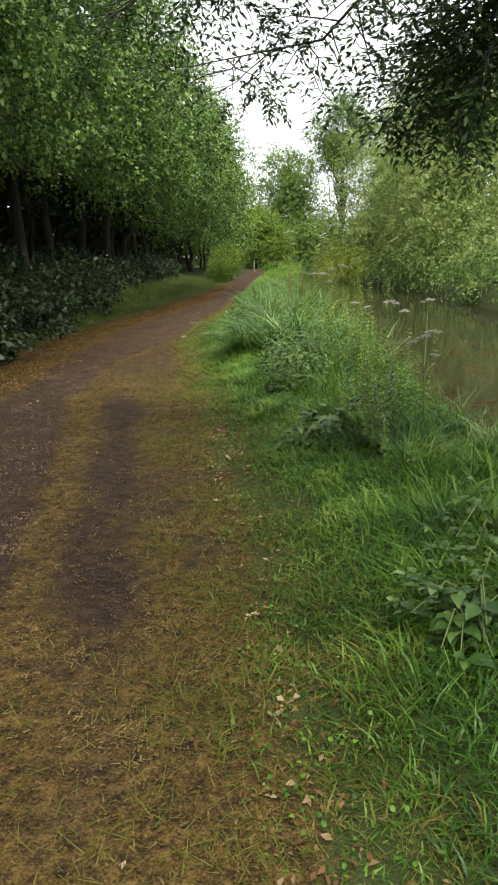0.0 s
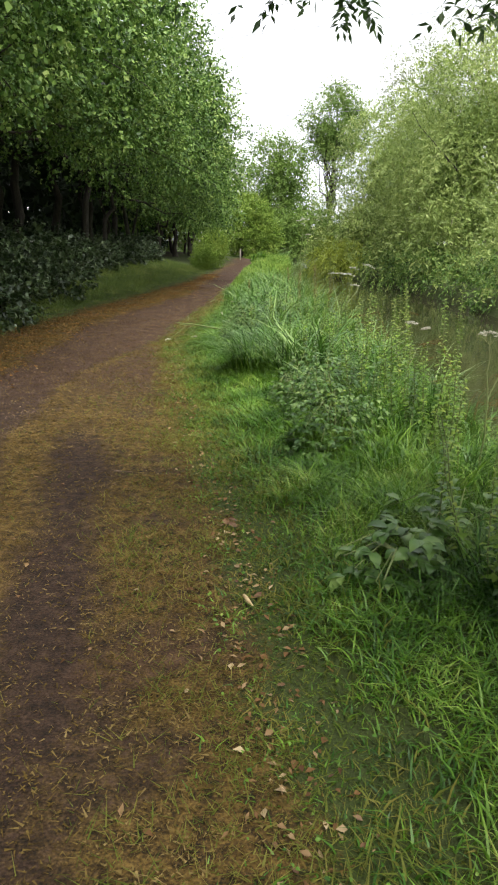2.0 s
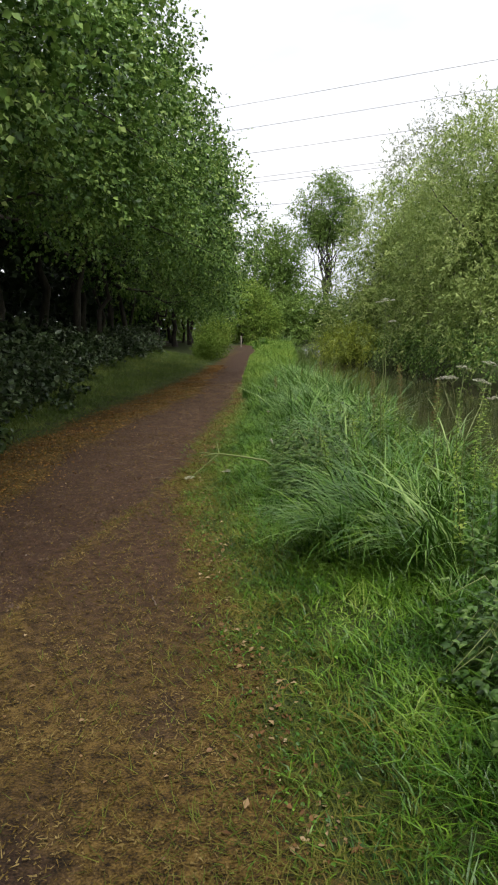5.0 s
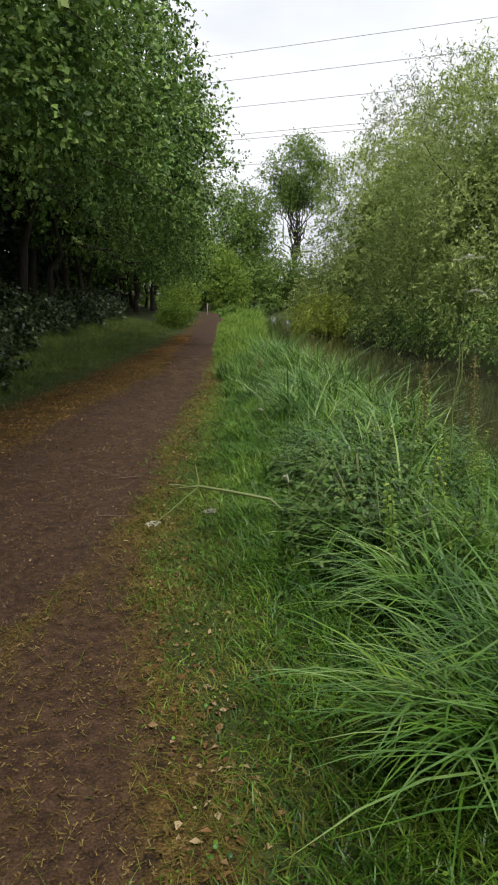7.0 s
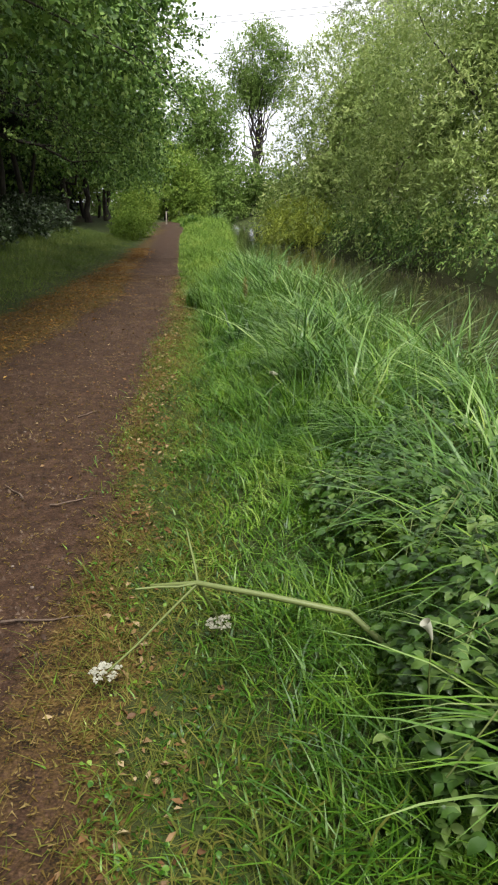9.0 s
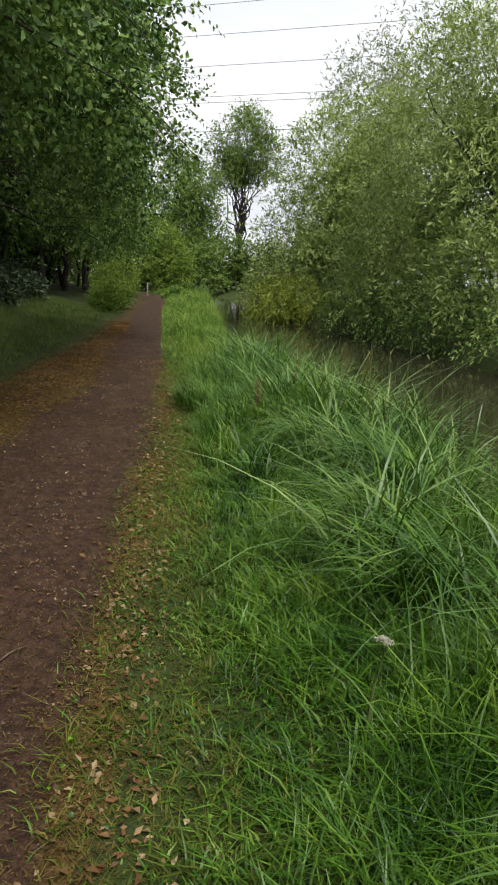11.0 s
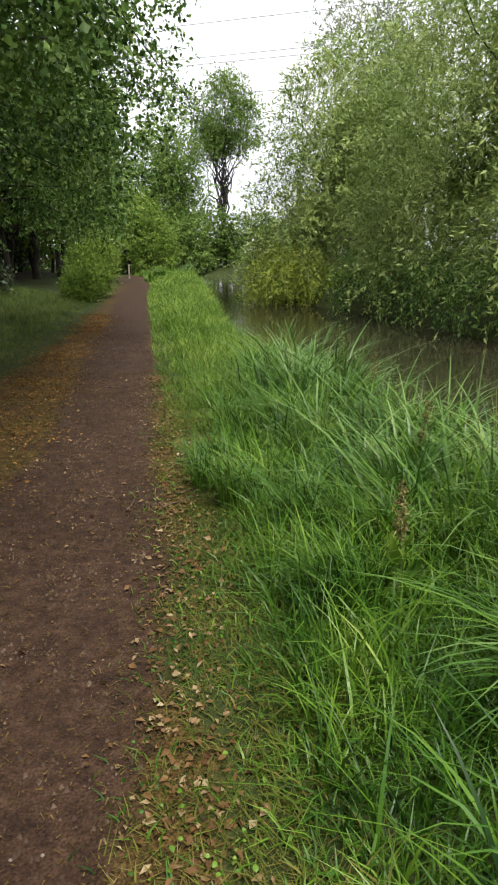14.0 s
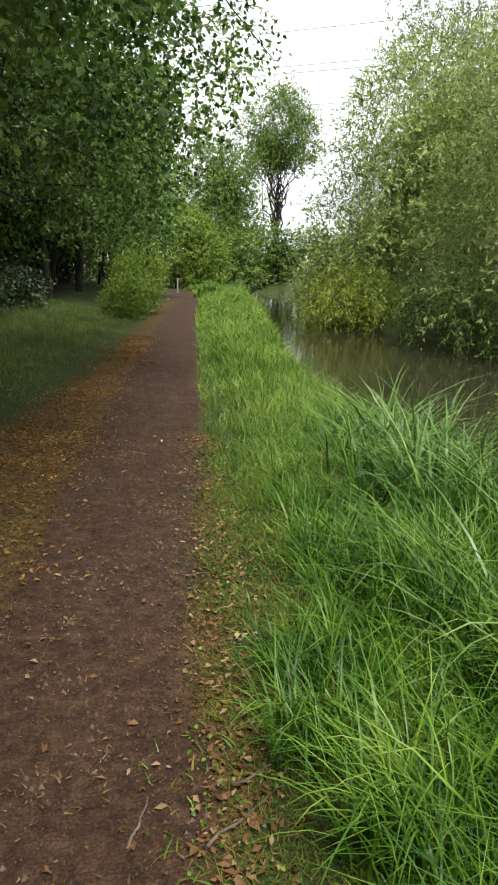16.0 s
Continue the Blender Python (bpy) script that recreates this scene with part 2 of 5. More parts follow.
LITTER = leaf_material("fallen_leaf", [(0.0, (0.05, 0.022, 0.01)), (0.55, (0.17, 0.09, 0.035)), (1.0, (0.42, 0.33, 0.19))], 0.65, 0.1, 4.0, 0.15)
TWIG = rough_material("dead_twig", [(0.3, (0.06, 0.04, 0.03)), (0.7, (0.2, 0.14, 0.1))], 20, 0.9, 0.3)
POST = rough_material("weathered_wood_post", [(0.3, (0.2, 0.17, 0.14)), (0.7, (0.42, 0.38, 0.32))], 10, 0.9, 0.4, (1, 1, 0.2))
WIRE = rough_material("grey_aluminium_cable", [(0.3, (0.12, 0.12, 0.13)), (0.7, (0.16, 0.16, 0.17))], 5, 0.6, 0.0)


# ---- mesh tools ----
rng = np.random.default_rng(7)


def mesh_np(name, verts, faces, mat, parent=None, smooth=False):
    """One mesh object out of arrays of vertices and of faces with equal corner counts."""
    verts, faces = np.asarray(verts, np.float32), np.asarray(faces, np.int32)
    me = bpy.data.meshes.new(name)
    me.vertices.add(len(verts))
    me.vertices.foreach_set("co", verts.ravel())
    k = faces.shape[1]
    me.loops.add(faces.size)
    me.loops.foreach_set("vertex_index", faces.ravel())
    me.polygons.add(len(faces))
    me.polygons.foreach_set("loop_start", np.arange(len(faces), dtype=np.int32) * k)
    if smooth:
        me.polygons.foreach_set("use_smooth", np.ones(len(faces), bool))
    me.update(calc_edges=True)
    me.materials.append(mat)
    ob = new(name, me)
    if parent is not None:
        ob.parent = parent
    return ob


def empty(name, x, y, z):
    e = new(name)
    e.location = (x, y, z)
    e.empty_display_size = 0.2
    return e


def hold(ob, parent):
    """Parents ob, whose mesh is in world coordinates, to an empty that is only moved."""
    ob.parent = parent
    ob.matrix_parent_inverse = Matrix.Translation(-parent.location)
    return ob


def unit(a):
    return a / np.maximum(np.linalg.norm(a, axis=-1, keepdims=True), 1e-9)


def blades(base, height, width, azim, lean, droop=0.0, levels=2, spread=None):
    """Grass blades: tapered strips that lean towards azim and droop at the tip. Returns vertices and triangles."""
    n = len(base)
    out = np.stack([np.cos(azim), np.sin(azim), np.zeros(n)], -1)
    turn = azim + np.pi / 2 + (rng.normal(0, 0.7, n) if spread is None else spread)
    side = np.stack([np.cos(turn), np.sin(turn), np.zeros(n)], -1)
    rows = []
    for i in range(levels):
        s = i / levels
        c = base + out * (lean * height * s**1.8)[:, None]
        c = c + np.array([0, 0, 1.0]) * (height * (s - droop * s**2.6))[:, None]
        w = (width * (1 - s) ** 0.6 * (0.7 if i == 0 else 1.0))[:, None] * side * 0.5
        rows += [c - w, c + w]
    tip = base + out * (lean * height)[:, None] + np.array([0, 0, 1.0]) * (height * (1 - droop))[:, None]
    v = np.stack(rows + [tip], 1)
    k = 2 * levels + 1
    f = []
    for i in range(levels - 1):
        a = 2 * i
        f += [[a, a + 1, a + 3], [a, a + 3, a + 2]]
    f.append([k - 3, k - 2, k - 1])
    f = np.array(f)[None] + (np.arange(n) * k)[:, None, None]
    return v.reshape(-1, 3), f.reshape(-1, 3)


def leaves(pos, along, normal, length, width, fold=0.15):
    """Pointed leaves folded at the midrib: two triangles each."""
    n = len(pos)
    along = unit(along)
    side = unit(np.cross(along, normal))
    up = np.cross(side, along)
    mid = pos + along * (length * 0.42)[:, None]
    lift = up * (width * fold)[:, None]
    v = np.stack([pos, mid + side * (width / 2)[:, None] + lift, pos + along * length[:, None], mid - side * (width / 2)[:, None] + lift], 1)
    f = np.array([[0, 1, 2], [0, 2, 3]])[None] + (np.arange(n) * 4)[:, None, None]
    return v.reshape(-1, 3), f.reshape(-1, 3)


def broad_leaves(pos, along, normal, length, width, fold=0.12):
    """Oval pointed leaves with a bent midrib: eight triangles each."""
    n = len(pos)
    along = unit(along)
    side = unit(np.cross(along, normal))
    up = np.cross(side, along)
    L, W = length[:, None], width[:, None]
    pts = [pos]
    for s, w in ((0.22, 0.42), (0.5, 0.5), (0.78, 0.3)):
        c = pos + along * L * s + up * L * (0.12 * np.sin(s * 3.0))
        pts += [c + side * W * w + up * W * fold, c, c - side * W * w + up * W * fold]
    pts.append(pos + along * L - up * L * 0.05)
    v = np.stack(pts, 1)
    f = [[0, 1, 2], [0, 2, 3]]
    for a in (1, 4):
        f += [[a, a + 3, a + 4], [a, a + 4, a + 1], [a + 1, a + 4, a + 5], [a + 1, a + 5, a + 2]]
    f += [[7, 10, 8], [8, 10, 9]]
    f = np.array(f)[None] + (np.arange(n) * 11)[:, None, None]
    return v.reshape(-1, 3), f.reshape(-1, 3)


def tube(points, radii, sides=7):
    """A tapered tube along points, with quads round it."""
    p = np.asarray(points, float)
    d = unit(np.gradient(p, axis=0))
    ref = np.where(np.abs(d[:, 2:3]) > 0.9, [[1.0, 0, 0]], [[0, 0, 1.0]])
    a = unit(np.cross(d, ref))
    b = np.cross(d, a)
    ang = np.linspace(0, 2 * np.pi, sides, endpoint=False)
    ring = a[:, None] * np.cos(ang)[None, :, None] + b[:, None] * np.sin(ang)[None, :, None]
    v = p[:, None] + ring * np.asarray(radii)[:, None, None]
    i, j = np.meshgrid(np.arange(len(p) - 1), np.arange(sides), indexing="ij")
    j2 = (j + 1) % sides
    f = np.stack([i * sides + j, i * sides + j2, (i + 1) * sides + j2, (i + 1) * sides + j], -1).reshape(-1, 4)
    return v.reshape(-1, 3), f


def merge(pieces):
    vs, fs, n = [], [], 0
    for v, f in pieces:
        vs.append(v)
        fs.append(f + n)
        n += len(v)
    return np.concatenate(vs), np.concatenate(fs)


def wander(a, b, bend=0.15, steps=6):
    """A crooked line from a to b."""
    a, b = np.asarray(a, float), np.asarray(b, float)
    s = np.linspace(0, 1, steps)[:, None]
    far = np.linalg.norm(b - a)
    p = a + (b - a) * s
    p[1:-1] += rng.normal(0, bend * far / steps, (steps - 2, 3))
    return p


# ---- plan ----
def table(ys, xs):
    return lambda y: np.interp(y, ys, xs)


path_right = table([-40, -14, -9, -7, -5, -2, 0, 2, 5, 10, 12.5, 17, 24, 31, 40, 55, 70],
                   [9.5, 5.4, 4.1, 3.5, 2.9, 1.9, 1.27, 0.72, 0.28, -0.22, -0.54, -1.24, -2.2, -3.2, -4.2, -6.6, -14])
path_left = table([-40, -14, -8, -3, 0.7, 4, 8, 12, 16, 20, 31, 40, 55, 70],
                  [6.0, 2.0, 0.45, -0.95, -1.95, -2.3, -2.55, -2.7, -2.95, -3.25, -4.7, -5.95, -8.6, -17])
hedge_line = table([-40, -14, -8, -3, 0.7, 4, 8, 12, 16, 20, 31, 40, 55, 70],
                   [6.0, 2.2, 0.8, -0.4, -1.3, -1.7, -2.1, -2.35, -2.75, -3.05, -4.6, -5.9, -8.6, -17])
dirt_left = table([-40, -14, -8, -4, -1.3, 3, 7, 11, 14.7, 19.7, 31, 40, 55, 70],
                  [6.4, 2.7, 1.35, 0.1, -0.45, -1.25, -1.55, -1.45, -2.0, -2.7, -4.3, -5.5, -8.2, -16.5])
dirt_right = table([-40, -14, -7.7, -5, -3.9, -1.1, 1, 2, 3.5, 5, 10, 12.5, 17, 24, 31, 40, 55, 70],
                   [8.0, 4.2, 2.43, 1.37, 0.9, 0.35, 0.42, 0.42, 0.28, 0.09, -0.38, -0.72, -1.36, -2.3, -3.3, -4.3, -6.8, -14.2])
second_rut = table([-40, -14, -9, -7.7, -5.7, -3.3, -1, 1.5], [9, 4.8, 3.3, 2.83, 2.1, 1.3, 0.75, 0.3])
water_left = table([-60, -14, -9, -5, 0, 5, 10, 17, 20, 28, 42, 60, 75, 110],
                   [14, 6.9, 6.0, 5.1, 4.0, 3.0, 1.9, 0.5, 0.05, -0.6, -1.8, -3.8, -10, -40])
water_right = table([-60, -14, 0, 10, 15, 21, 28, 31, 33, 34.5, 42, 60, 75, 110],
                    [21, 12, 9.2, 7.2, 6.4, 5.4, 4.2, 3.2, 1.7, 0.9, 0.6, -0.6, -4.5, -30])
verge_back = table([-40, 4, 7, 10, 14, 24, 70], [1.6, 1.6, 1.9, 2.7, 3.7, 3.9, 3.9])
WATER_Z = -0.42


def smooth(a, b, x):
    t = np.clip((x - a) / (b - a), 0, 1)
    return t * t * (3 - 2 * t)


def vnoise(x, y, f, seed=0.0):
    """Smooth random values from 0 to 1 over the plan."""
    x, y = np.asarray(x, float) * f + 57.3 + seed * 13.7, np.asarray(y, float) * f + 91.1 + seed * 7.9
    i, j = np.floor(x), np.floor(y)
    u, v = x - i, y - j
    u, v = u * u * (3 - 2 * u), v * v * (3 - 2 * v)

    def cell(a, b):
        s = np.sin(a * 127.1 + b * 311.7 + seed) * 43758.5453
        return s - np.floor(s)

    return (cell(i, j) * (1 - u) + cell(i + 1, j) * u) * (1 - v) + (cell(i, j + 1) * (1 - u) + cell(i + 1, j + 1) * u) * v


def rough_noise(x, y, f, seed=0.0):
    return 0.5 * vnoise(x, y, f, seed) + 0.3 * vnoise(x, y, f * 2.3, seed + 1) + 0.2 * vnoise(x, y, f * 5.1, seed + 2)


def lumps(x, y):
    return (np.sin(x * 3.1 + np.sin(y * 1.7) * 2) * np.sin(y * 2.3 + 1.3 * np.sin(x * 1.9)) * 0.5
            + np.sin(x * 7.7 + y * 2.9) * np.sin(y * 6.1 - x * 3.3) * 0.3)


def ground_z(x, y):
    x, y = np.asarray(x, float), np.asarray(y, float)
    l, r, wl, wr = path_left(y), path_right(y), water_left(y), water_right(y)
    z = 0.012 * lumps(x, y)
    z = z + 0.5 * smooth(0, 4.0, l - x) + 0.05 * smooth(0.2, 1, l - x) * lumps(x * 1.3, y * 1.3)
    z = z + 0.07 * smooth(0, 0.7, x - r) * (1 + 0.4 * lumps(x, y))
    z = z - 0.02 * smooth(dirt_left(y) - 0.1, dirt_left(y) + 0.25, x) * (1 - smooth(dirt_right(y) - 0.25, dirt_right(y) + 0.1, x))
    bank = smooth(-0.38, 0.18, x - wl) * (1 - smooth(-0.3, 0.5, x - wr))
    z = z * (1 - bank) + (-1.1) * bank
    z = z + 0.45 * smooth(0.2, 3.0, x - wr)
    return z


# ---- ground, one sheet to the horizon ----
def axis(lo, hi, step, far):
    mid = np.arange(lo, hi + step / 2, step)
    grow = np.cumsum(step * 1.25 ** np.arange(1, 80))
    grow = grow[grow < far]
    return np.concatenate([(lo - grow)[::-1], mid, hi + grow])


gx, gy = axis(-3.5, 6.5, 0.08, 2500), axis(-12.0, 24.0, 0.09, 2500)
X, Y = np.meshgrid(gx, gy)
Z = ground_z(X, Y)
nx, ny = len(gx), len(gy)
ii, jj = np.meshgrid(np.arange(nx - 1), np.arange(ny - 1))
quad = np.stack([jj * nx + ii, jj * nx + ii + 1, (jj + 1) * nx + ii + 1, (jj + 1) * nx + ii], -1).reshape(-1, 4)
ground = mesh_np("ground", np.stack([X, Y, Z], -1).reshape(-1, 3), quad, GROUND, smooth=True)
tagged(ground, "worn earth towpath with dry grass clippings between grassy verges", "ground", kind="structure")


def dirt_mask(x, y):
    w = 0.28 * (rough_noise(x, y, 1.6, 3) - 0.5)
    d = smooth(-0.16, 0.16, x - dirt_left(y) + w) * (1 - smooth(-0.16, 0.16, x - dirt_right(y) + w))
    strong = (0.4 + 0.6 * smooth(-8.7, -7.8, y)) * (1 - 0.75 * smooth(-4.2, -2.6, y)) * (1 - smooth(-1.0, 2.0, y))
    rut = np.exp(-((x + w * 0.9 - second_rut(y) - 0.04) / 0.27) ** 2) * strong * (0.45 + 0.95 * rough_noise(x, y, 2.6, 5))
    # earth laid under the hedge to darken the shaded hollow
    hollow_shade = smooth(0.0, 0.9, hedge_line(y) - verge_back(y) - x + w)
    mixed = smooth(-4.5, -0.5, y) * (1 - smooth(4.0, 6.0, y)) * smooth(-0.1, 0.2, x - dirt_right(y)) * (1 - smooth(-0.45, -0.15, x - path_right(y)))
    worn_more = 0.09 * smooth(-8.0, -6.5, y)
    bare = smooth(0.6 - worn_more, 0.74 - worn_more, rough_noise(x, y, 3.4, 9)) * clip_mask(x, y)
    return np.clip(np.maximum(np.maximum(d, rut), np.maximum(np.maximum(mixed * 0.75, bare * 0.6), hollow_shade)), 0, 1)


def clip_mask(x, y):
    w = 0.4 * (rough_noise(x, y, 1.9, 4) - 0.5)
    return smooth(-0.25, 0.25, x - path_left(y) + w) * (1 - smooth(-0.3, 0.12, x - path_right(y) + w))


def damp_shade_mask(x, y):
    """Dark peaty earth on the first stretch, giving way to red-brown earth; also shade painted under the hedge."""
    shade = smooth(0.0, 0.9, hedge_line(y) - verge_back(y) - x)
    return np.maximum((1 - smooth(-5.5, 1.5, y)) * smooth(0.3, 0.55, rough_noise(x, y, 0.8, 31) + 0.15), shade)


for attr, fn in (("dirt", dirt_mask), ("clippings", clip_mask), ("damp_and_shade", damp_shade_mask)):
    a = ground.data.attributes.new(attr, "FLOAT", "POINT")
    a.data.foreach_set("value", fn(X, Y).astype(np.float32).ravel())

# ---- river ----
wy = np.concatenate([np.arange(-60, 60, 1.0), np.arange(60, 111, 2.5)])
wa = np.stack([water_left(wy) - 0.8, wy, np.full_like(wy, WATER_Z)], -1)
wb = np.stack([water_right(wy) + 0.6, wy, np.full_like(wy, WATER_Z)], -1)
wv = np.stack([wa, wb], 1).reshape(-1, 3)
k = np.arange(len(wy) - 1) * 2
river = mesh_np("water", wv, np.stack([k, k + 1, k + 3, k + 2], -1), WATER)
tagged(river, "still brown-green river water reflecting the trees", "water", kind="structure")


# ---- trees ----
def crown_mesh(blobs, sprays, per, length, width, droop=0.3, twig=0.5, shell=0.55, hang=0.0, low=-9.0, up=0.0, face=0.5):
    """Leaves on many twigs over the outer part of overlapping blobs (x, y, z, rx, ry, rz)."""
    B = np.asarray(blobs, float)
    area = (B[:, 3] * B[:, 4] + B[:, 4] * B[:, 5] + B[:, 3] * B[:, 5])
    which = rng.choice(len(B), sprays, p=area / area.sum())
    d = unit(rng.normal(0, 1, (sprays, 3)))
    d[:, 2] = np.where(rng.random(sprays) < up, np.abs(d[:, 2]), d[:, 2])
    rad = (shell + (1.08 - shell) * rng.random(sprays) ** 0.6) * (1 + 0.12 * np.sin(d[:, 0] * 9 + which) * np.sin(d[:, 2] * 8 + d[:, 1] * 7))
    p = B[which, :3] + d * B[which, 3:] * rad[:, None]
    # twigs that lie deep inside another blob are of no use
    deep = np.zeros(sprays, bool)
    for b in B:
        q = (p - b[:3]) / b[3:]
        deep |= (q * q).sum(-1) < 0.30
    keep = ~deep & (p[:, 2] > low)
    p, d = p[keep], d[keep]
    n = len(p)
    go = unit(d + rng.normal(0, 0.55, (n, 3)) + np.array([0, 0, -droop]))
    L = twig * (0.5 + rng.random(n))
    s = rng.random((n, per))
    pos = p[:, None] + go[:, None] * (s * L[:, None])[..., None]
    pos[..., 2] -= hang * s**2 * L[:, None]
    al = unit(go[:, None] * 0.7 + rng.normal(0, 0.7, (n, per, 3)) + np.array([0, 0, -droop * 0.8]))
    nor = unit(rng.normal(0, 0.55, (n, per, 3)) + np.array([0, 0, 1.0]) * (1.25 - 0.5 * face) + face * d[:, None])
    ln = length * (0.6 + 0.8 * rng.random(n * per))
    return leaves(pos.reshape(-1, 3), al.reshape(-1, 3), nor.reshape(-1, 3), ln, ln * (width / length) * (0.8 + 0.4 * rng.random(n * per)))


def tree(name, x, y, height, trunk_r, blobs, sprays, per, leaf, mat, bark, label, lean=(0, 0), limbs=7, category="tree", group="", fork=(2, 7), core=0, **kw):
    z0 = float(ground_z(x, y)) - 0.1
    t = empty(name, x, y, z0 + 0.1)
    top = np.array([x + lean[0], y + lean[1], z0 + height * 0.62])
    stem = wander((x, y, z0), top, 0.12, 8)
    rad = trunk_r * np.linspace(1, 0.35, 8)
    rad[0] *= 1.35
    hold(mesh_np("trunk", *tube(stem, rad, 9), bark, smooth=True), t)
    B = np.asarray(blobs, float)
    order = rng.permutation(len(B))
    for i in range(limbs):
        b = B[order[i % len(B)]]
        k = rng.integers(*fork)
        end = b[:3] + rng.normal(0, 0.35, 3) * b[3:]
        v, f = tube(wander(stem[k], end, 0.25, 7), rad[k] * 0.6 * np.linspace(1, 0.15, 7), 6)
        hold(mesh_np("limb", v, f, bark, smooth=True), t)
    if core:
        core = int(core * 1.7)
        mid = B[:, :3].mean(0)
        q = mid + (B[rng.integers(0, len(B), core), :3] - mid) * rng.uniform(0.35, 0.85, (core, 1)) + rng.normal(0, 0.3, (core, 3))
        ln = rng.uniform(0.15, 0.27, core)
        tagged(hold(mesh_np("inner_foliage", *leaves(q, rng.normal(0, 1, (core, 3)), rng.normal(0, 1, (core, 3)), ln, ln * 0.5), mat), t), kind="stuff")
    v, f = crown_mesh(B, sprays, per, leaf[0], leaf[1], **kw)
    hold(mesh_np("crown", v, f, mat), t)
    return tagged(t, label, category, group)


# hawthorns on the left: the canopy hangs over the verge with a dark hollow below it
def hawthorn(y, reach, low, high, sprays):
    x0 = float(hedge_line(y)) - 2.9
    bl = []
    for _ in range(34):
        s = rng.random() ** 1.1
        z = low + 0.45 + (high - low - 0.6) * s
        out = reach * (0.78 + 0.22 * np.minimum(1.0, s / 0.25)) * (1 - 0.36 * s**1.7) * (0.55 + 0.5 * rng.random())
        r = rng.uniform(0.5, 1.1)
        bl.append((x0 + 1.4 + out, y + rng.uniform(-2.3, 2.3), z, r, r * 1.15, r * 0.55))
    for _ in range(7):
        bl.append((x0 + rng.uniform(-1.5, 0.8), y + rng.uniform(-2.4, 2.4), rng.uniform(low + 1.6, high), 1.4, 1.6, 1.0))
    return tree("hawthorn_tree", x0 - 1.6 * float(smooth(5, 14, y)), y, high * 1.15, 0.17, bl, sprays, 10, (0.074, 0.054), HAWTHORN, BARK,
                "dense dark green hawthorn overhanging the towpath verge", limbs=9, group="hawthorns along the towpath",
                droop=0.35, twig=0.42, low=low - 0.1, shell=0.78, up=0.35, face=1.1, fork=(4, 8))


def overhang(t, a, b, n=70):
    """A thin branch that reaches out of a hawthorn, with leaves in tufts along its outer half."""
    line = wander(a, b, 0.12, 8)
    line[:, 2] += 0.35 * np.sin(np.linspace(0, math.pi, 8))
    hold(mesh_np("branch", *tube(line, np.linspace(0.02, 0.003, 8), 5), BARK), t)
    s = rng.uniform(0.35, 1.0, n)
    p = np.stack([np.interp(s, np.linspace(0, 1, 8), line[:, i]) for i in range(3)], -1)
    p = np.repeat(p, 5, 0) + rng.normal(0, 0.07, (5 * n, 3))
    ln = rng.uniform(0.035, 0.06, 5 * n)
    spray = hold(mesh_np("spray", *leaves(p, rng.normal(0, 1, (5 * n, 3)) + [0.3, 0, -0.4], rng.normal(0, 0.5, (5 * n, 3)) + [0, 0, 1.0], ln, ln * 0.6), HAWTHORN), t)
    tagged(spray, kind="stuff")


thorns = []
for y, reach, low, high, sprays in [(-9.5, 1.0, 2.8, 8.5, 3000), (-4.5, 1.7, 3.1, 8.5, 4800), (-0.5, 1.9, 3.0, 8.0, 5600), (3.5, 2.0, 2.95, 7.8, 5600), (7.5, 2.3, 2.85, 8.4, 5600),
                                    (11.5, 2.5, 2.6, 8.0, 5400), (15.5, 2.5, 2.2, 7.6, 4600), (19.5, 2.2, 1.95, 7.0, 3600), (24, 1.8, 1.8, 6.6, 2600)]:
    thorns.append(hawthorn(y, reach, low, high, sprays))
overhang(thorns[4], (-2.2, 7.6, 3.4), (0.19, 8.39, 2.4), 90)
overhang(thorns[4], (-2.0, 8.4, 3.9), (-0.1, 8.7, 3.2), 60)
overhang(thorns[5], (-2.5, 12.6, 4.2), (-0.38, 14.0, 3.0), 80)
overhang(thorns[5], (-2.5, 12.0, 4.4), (-0.9, 12.4, 3.2), 60)
overhang(thorns[6], (-3.0, 16.2, 4.2), (-1.0, 17.0, 3.6), 60)
overhang(thorns[2], (-1.8, -0.6, 3.4), (-0.1, -0.56, 2.7), 60)
overhang(thorns[2], (-2.0, -1.2, 4.6), (1.2, -1.0, 3.6), 60)
overhang(thorns[3], (-2.0, 3.0, 4.4), (-0.1, 5.7, 3.6), 60)
overhang(thorns[7], (-4.2, 19.6, 5.1), (-2.05, 20.4, 5.65), 40)
overhang(thorns[6], (-3.4, 15.0, 5.4), (-1.5, 15.6, 5.7), 60)
overhang(thorns[6], (-3.4, 15.4, 6.4), (-1.8, 16.2, 6.9), 60)
# drooping sprays along the lower lip of the canopy
for i in range(34):
    t = thorns[1 + i % 6]
    hy = t.location.y + rng.uniform(-2.2, 2.2)
    hx, hz = float(hedge_line(hy)), float(np.interp(hy, [-5, 6, 12, 18], [3.3, 3.1, 2.8, 2.3]))
    overhang(t, (hx - rng.uniform(1.2, 1.8), hy, hz + rng.uniform(0.5, 1.1)), (hx - rng.uniform(0.0, 0.7), hy + rng.uniform(-0.4, 0.4), hz - rng.uniform(0.1, 0.5)), 26)

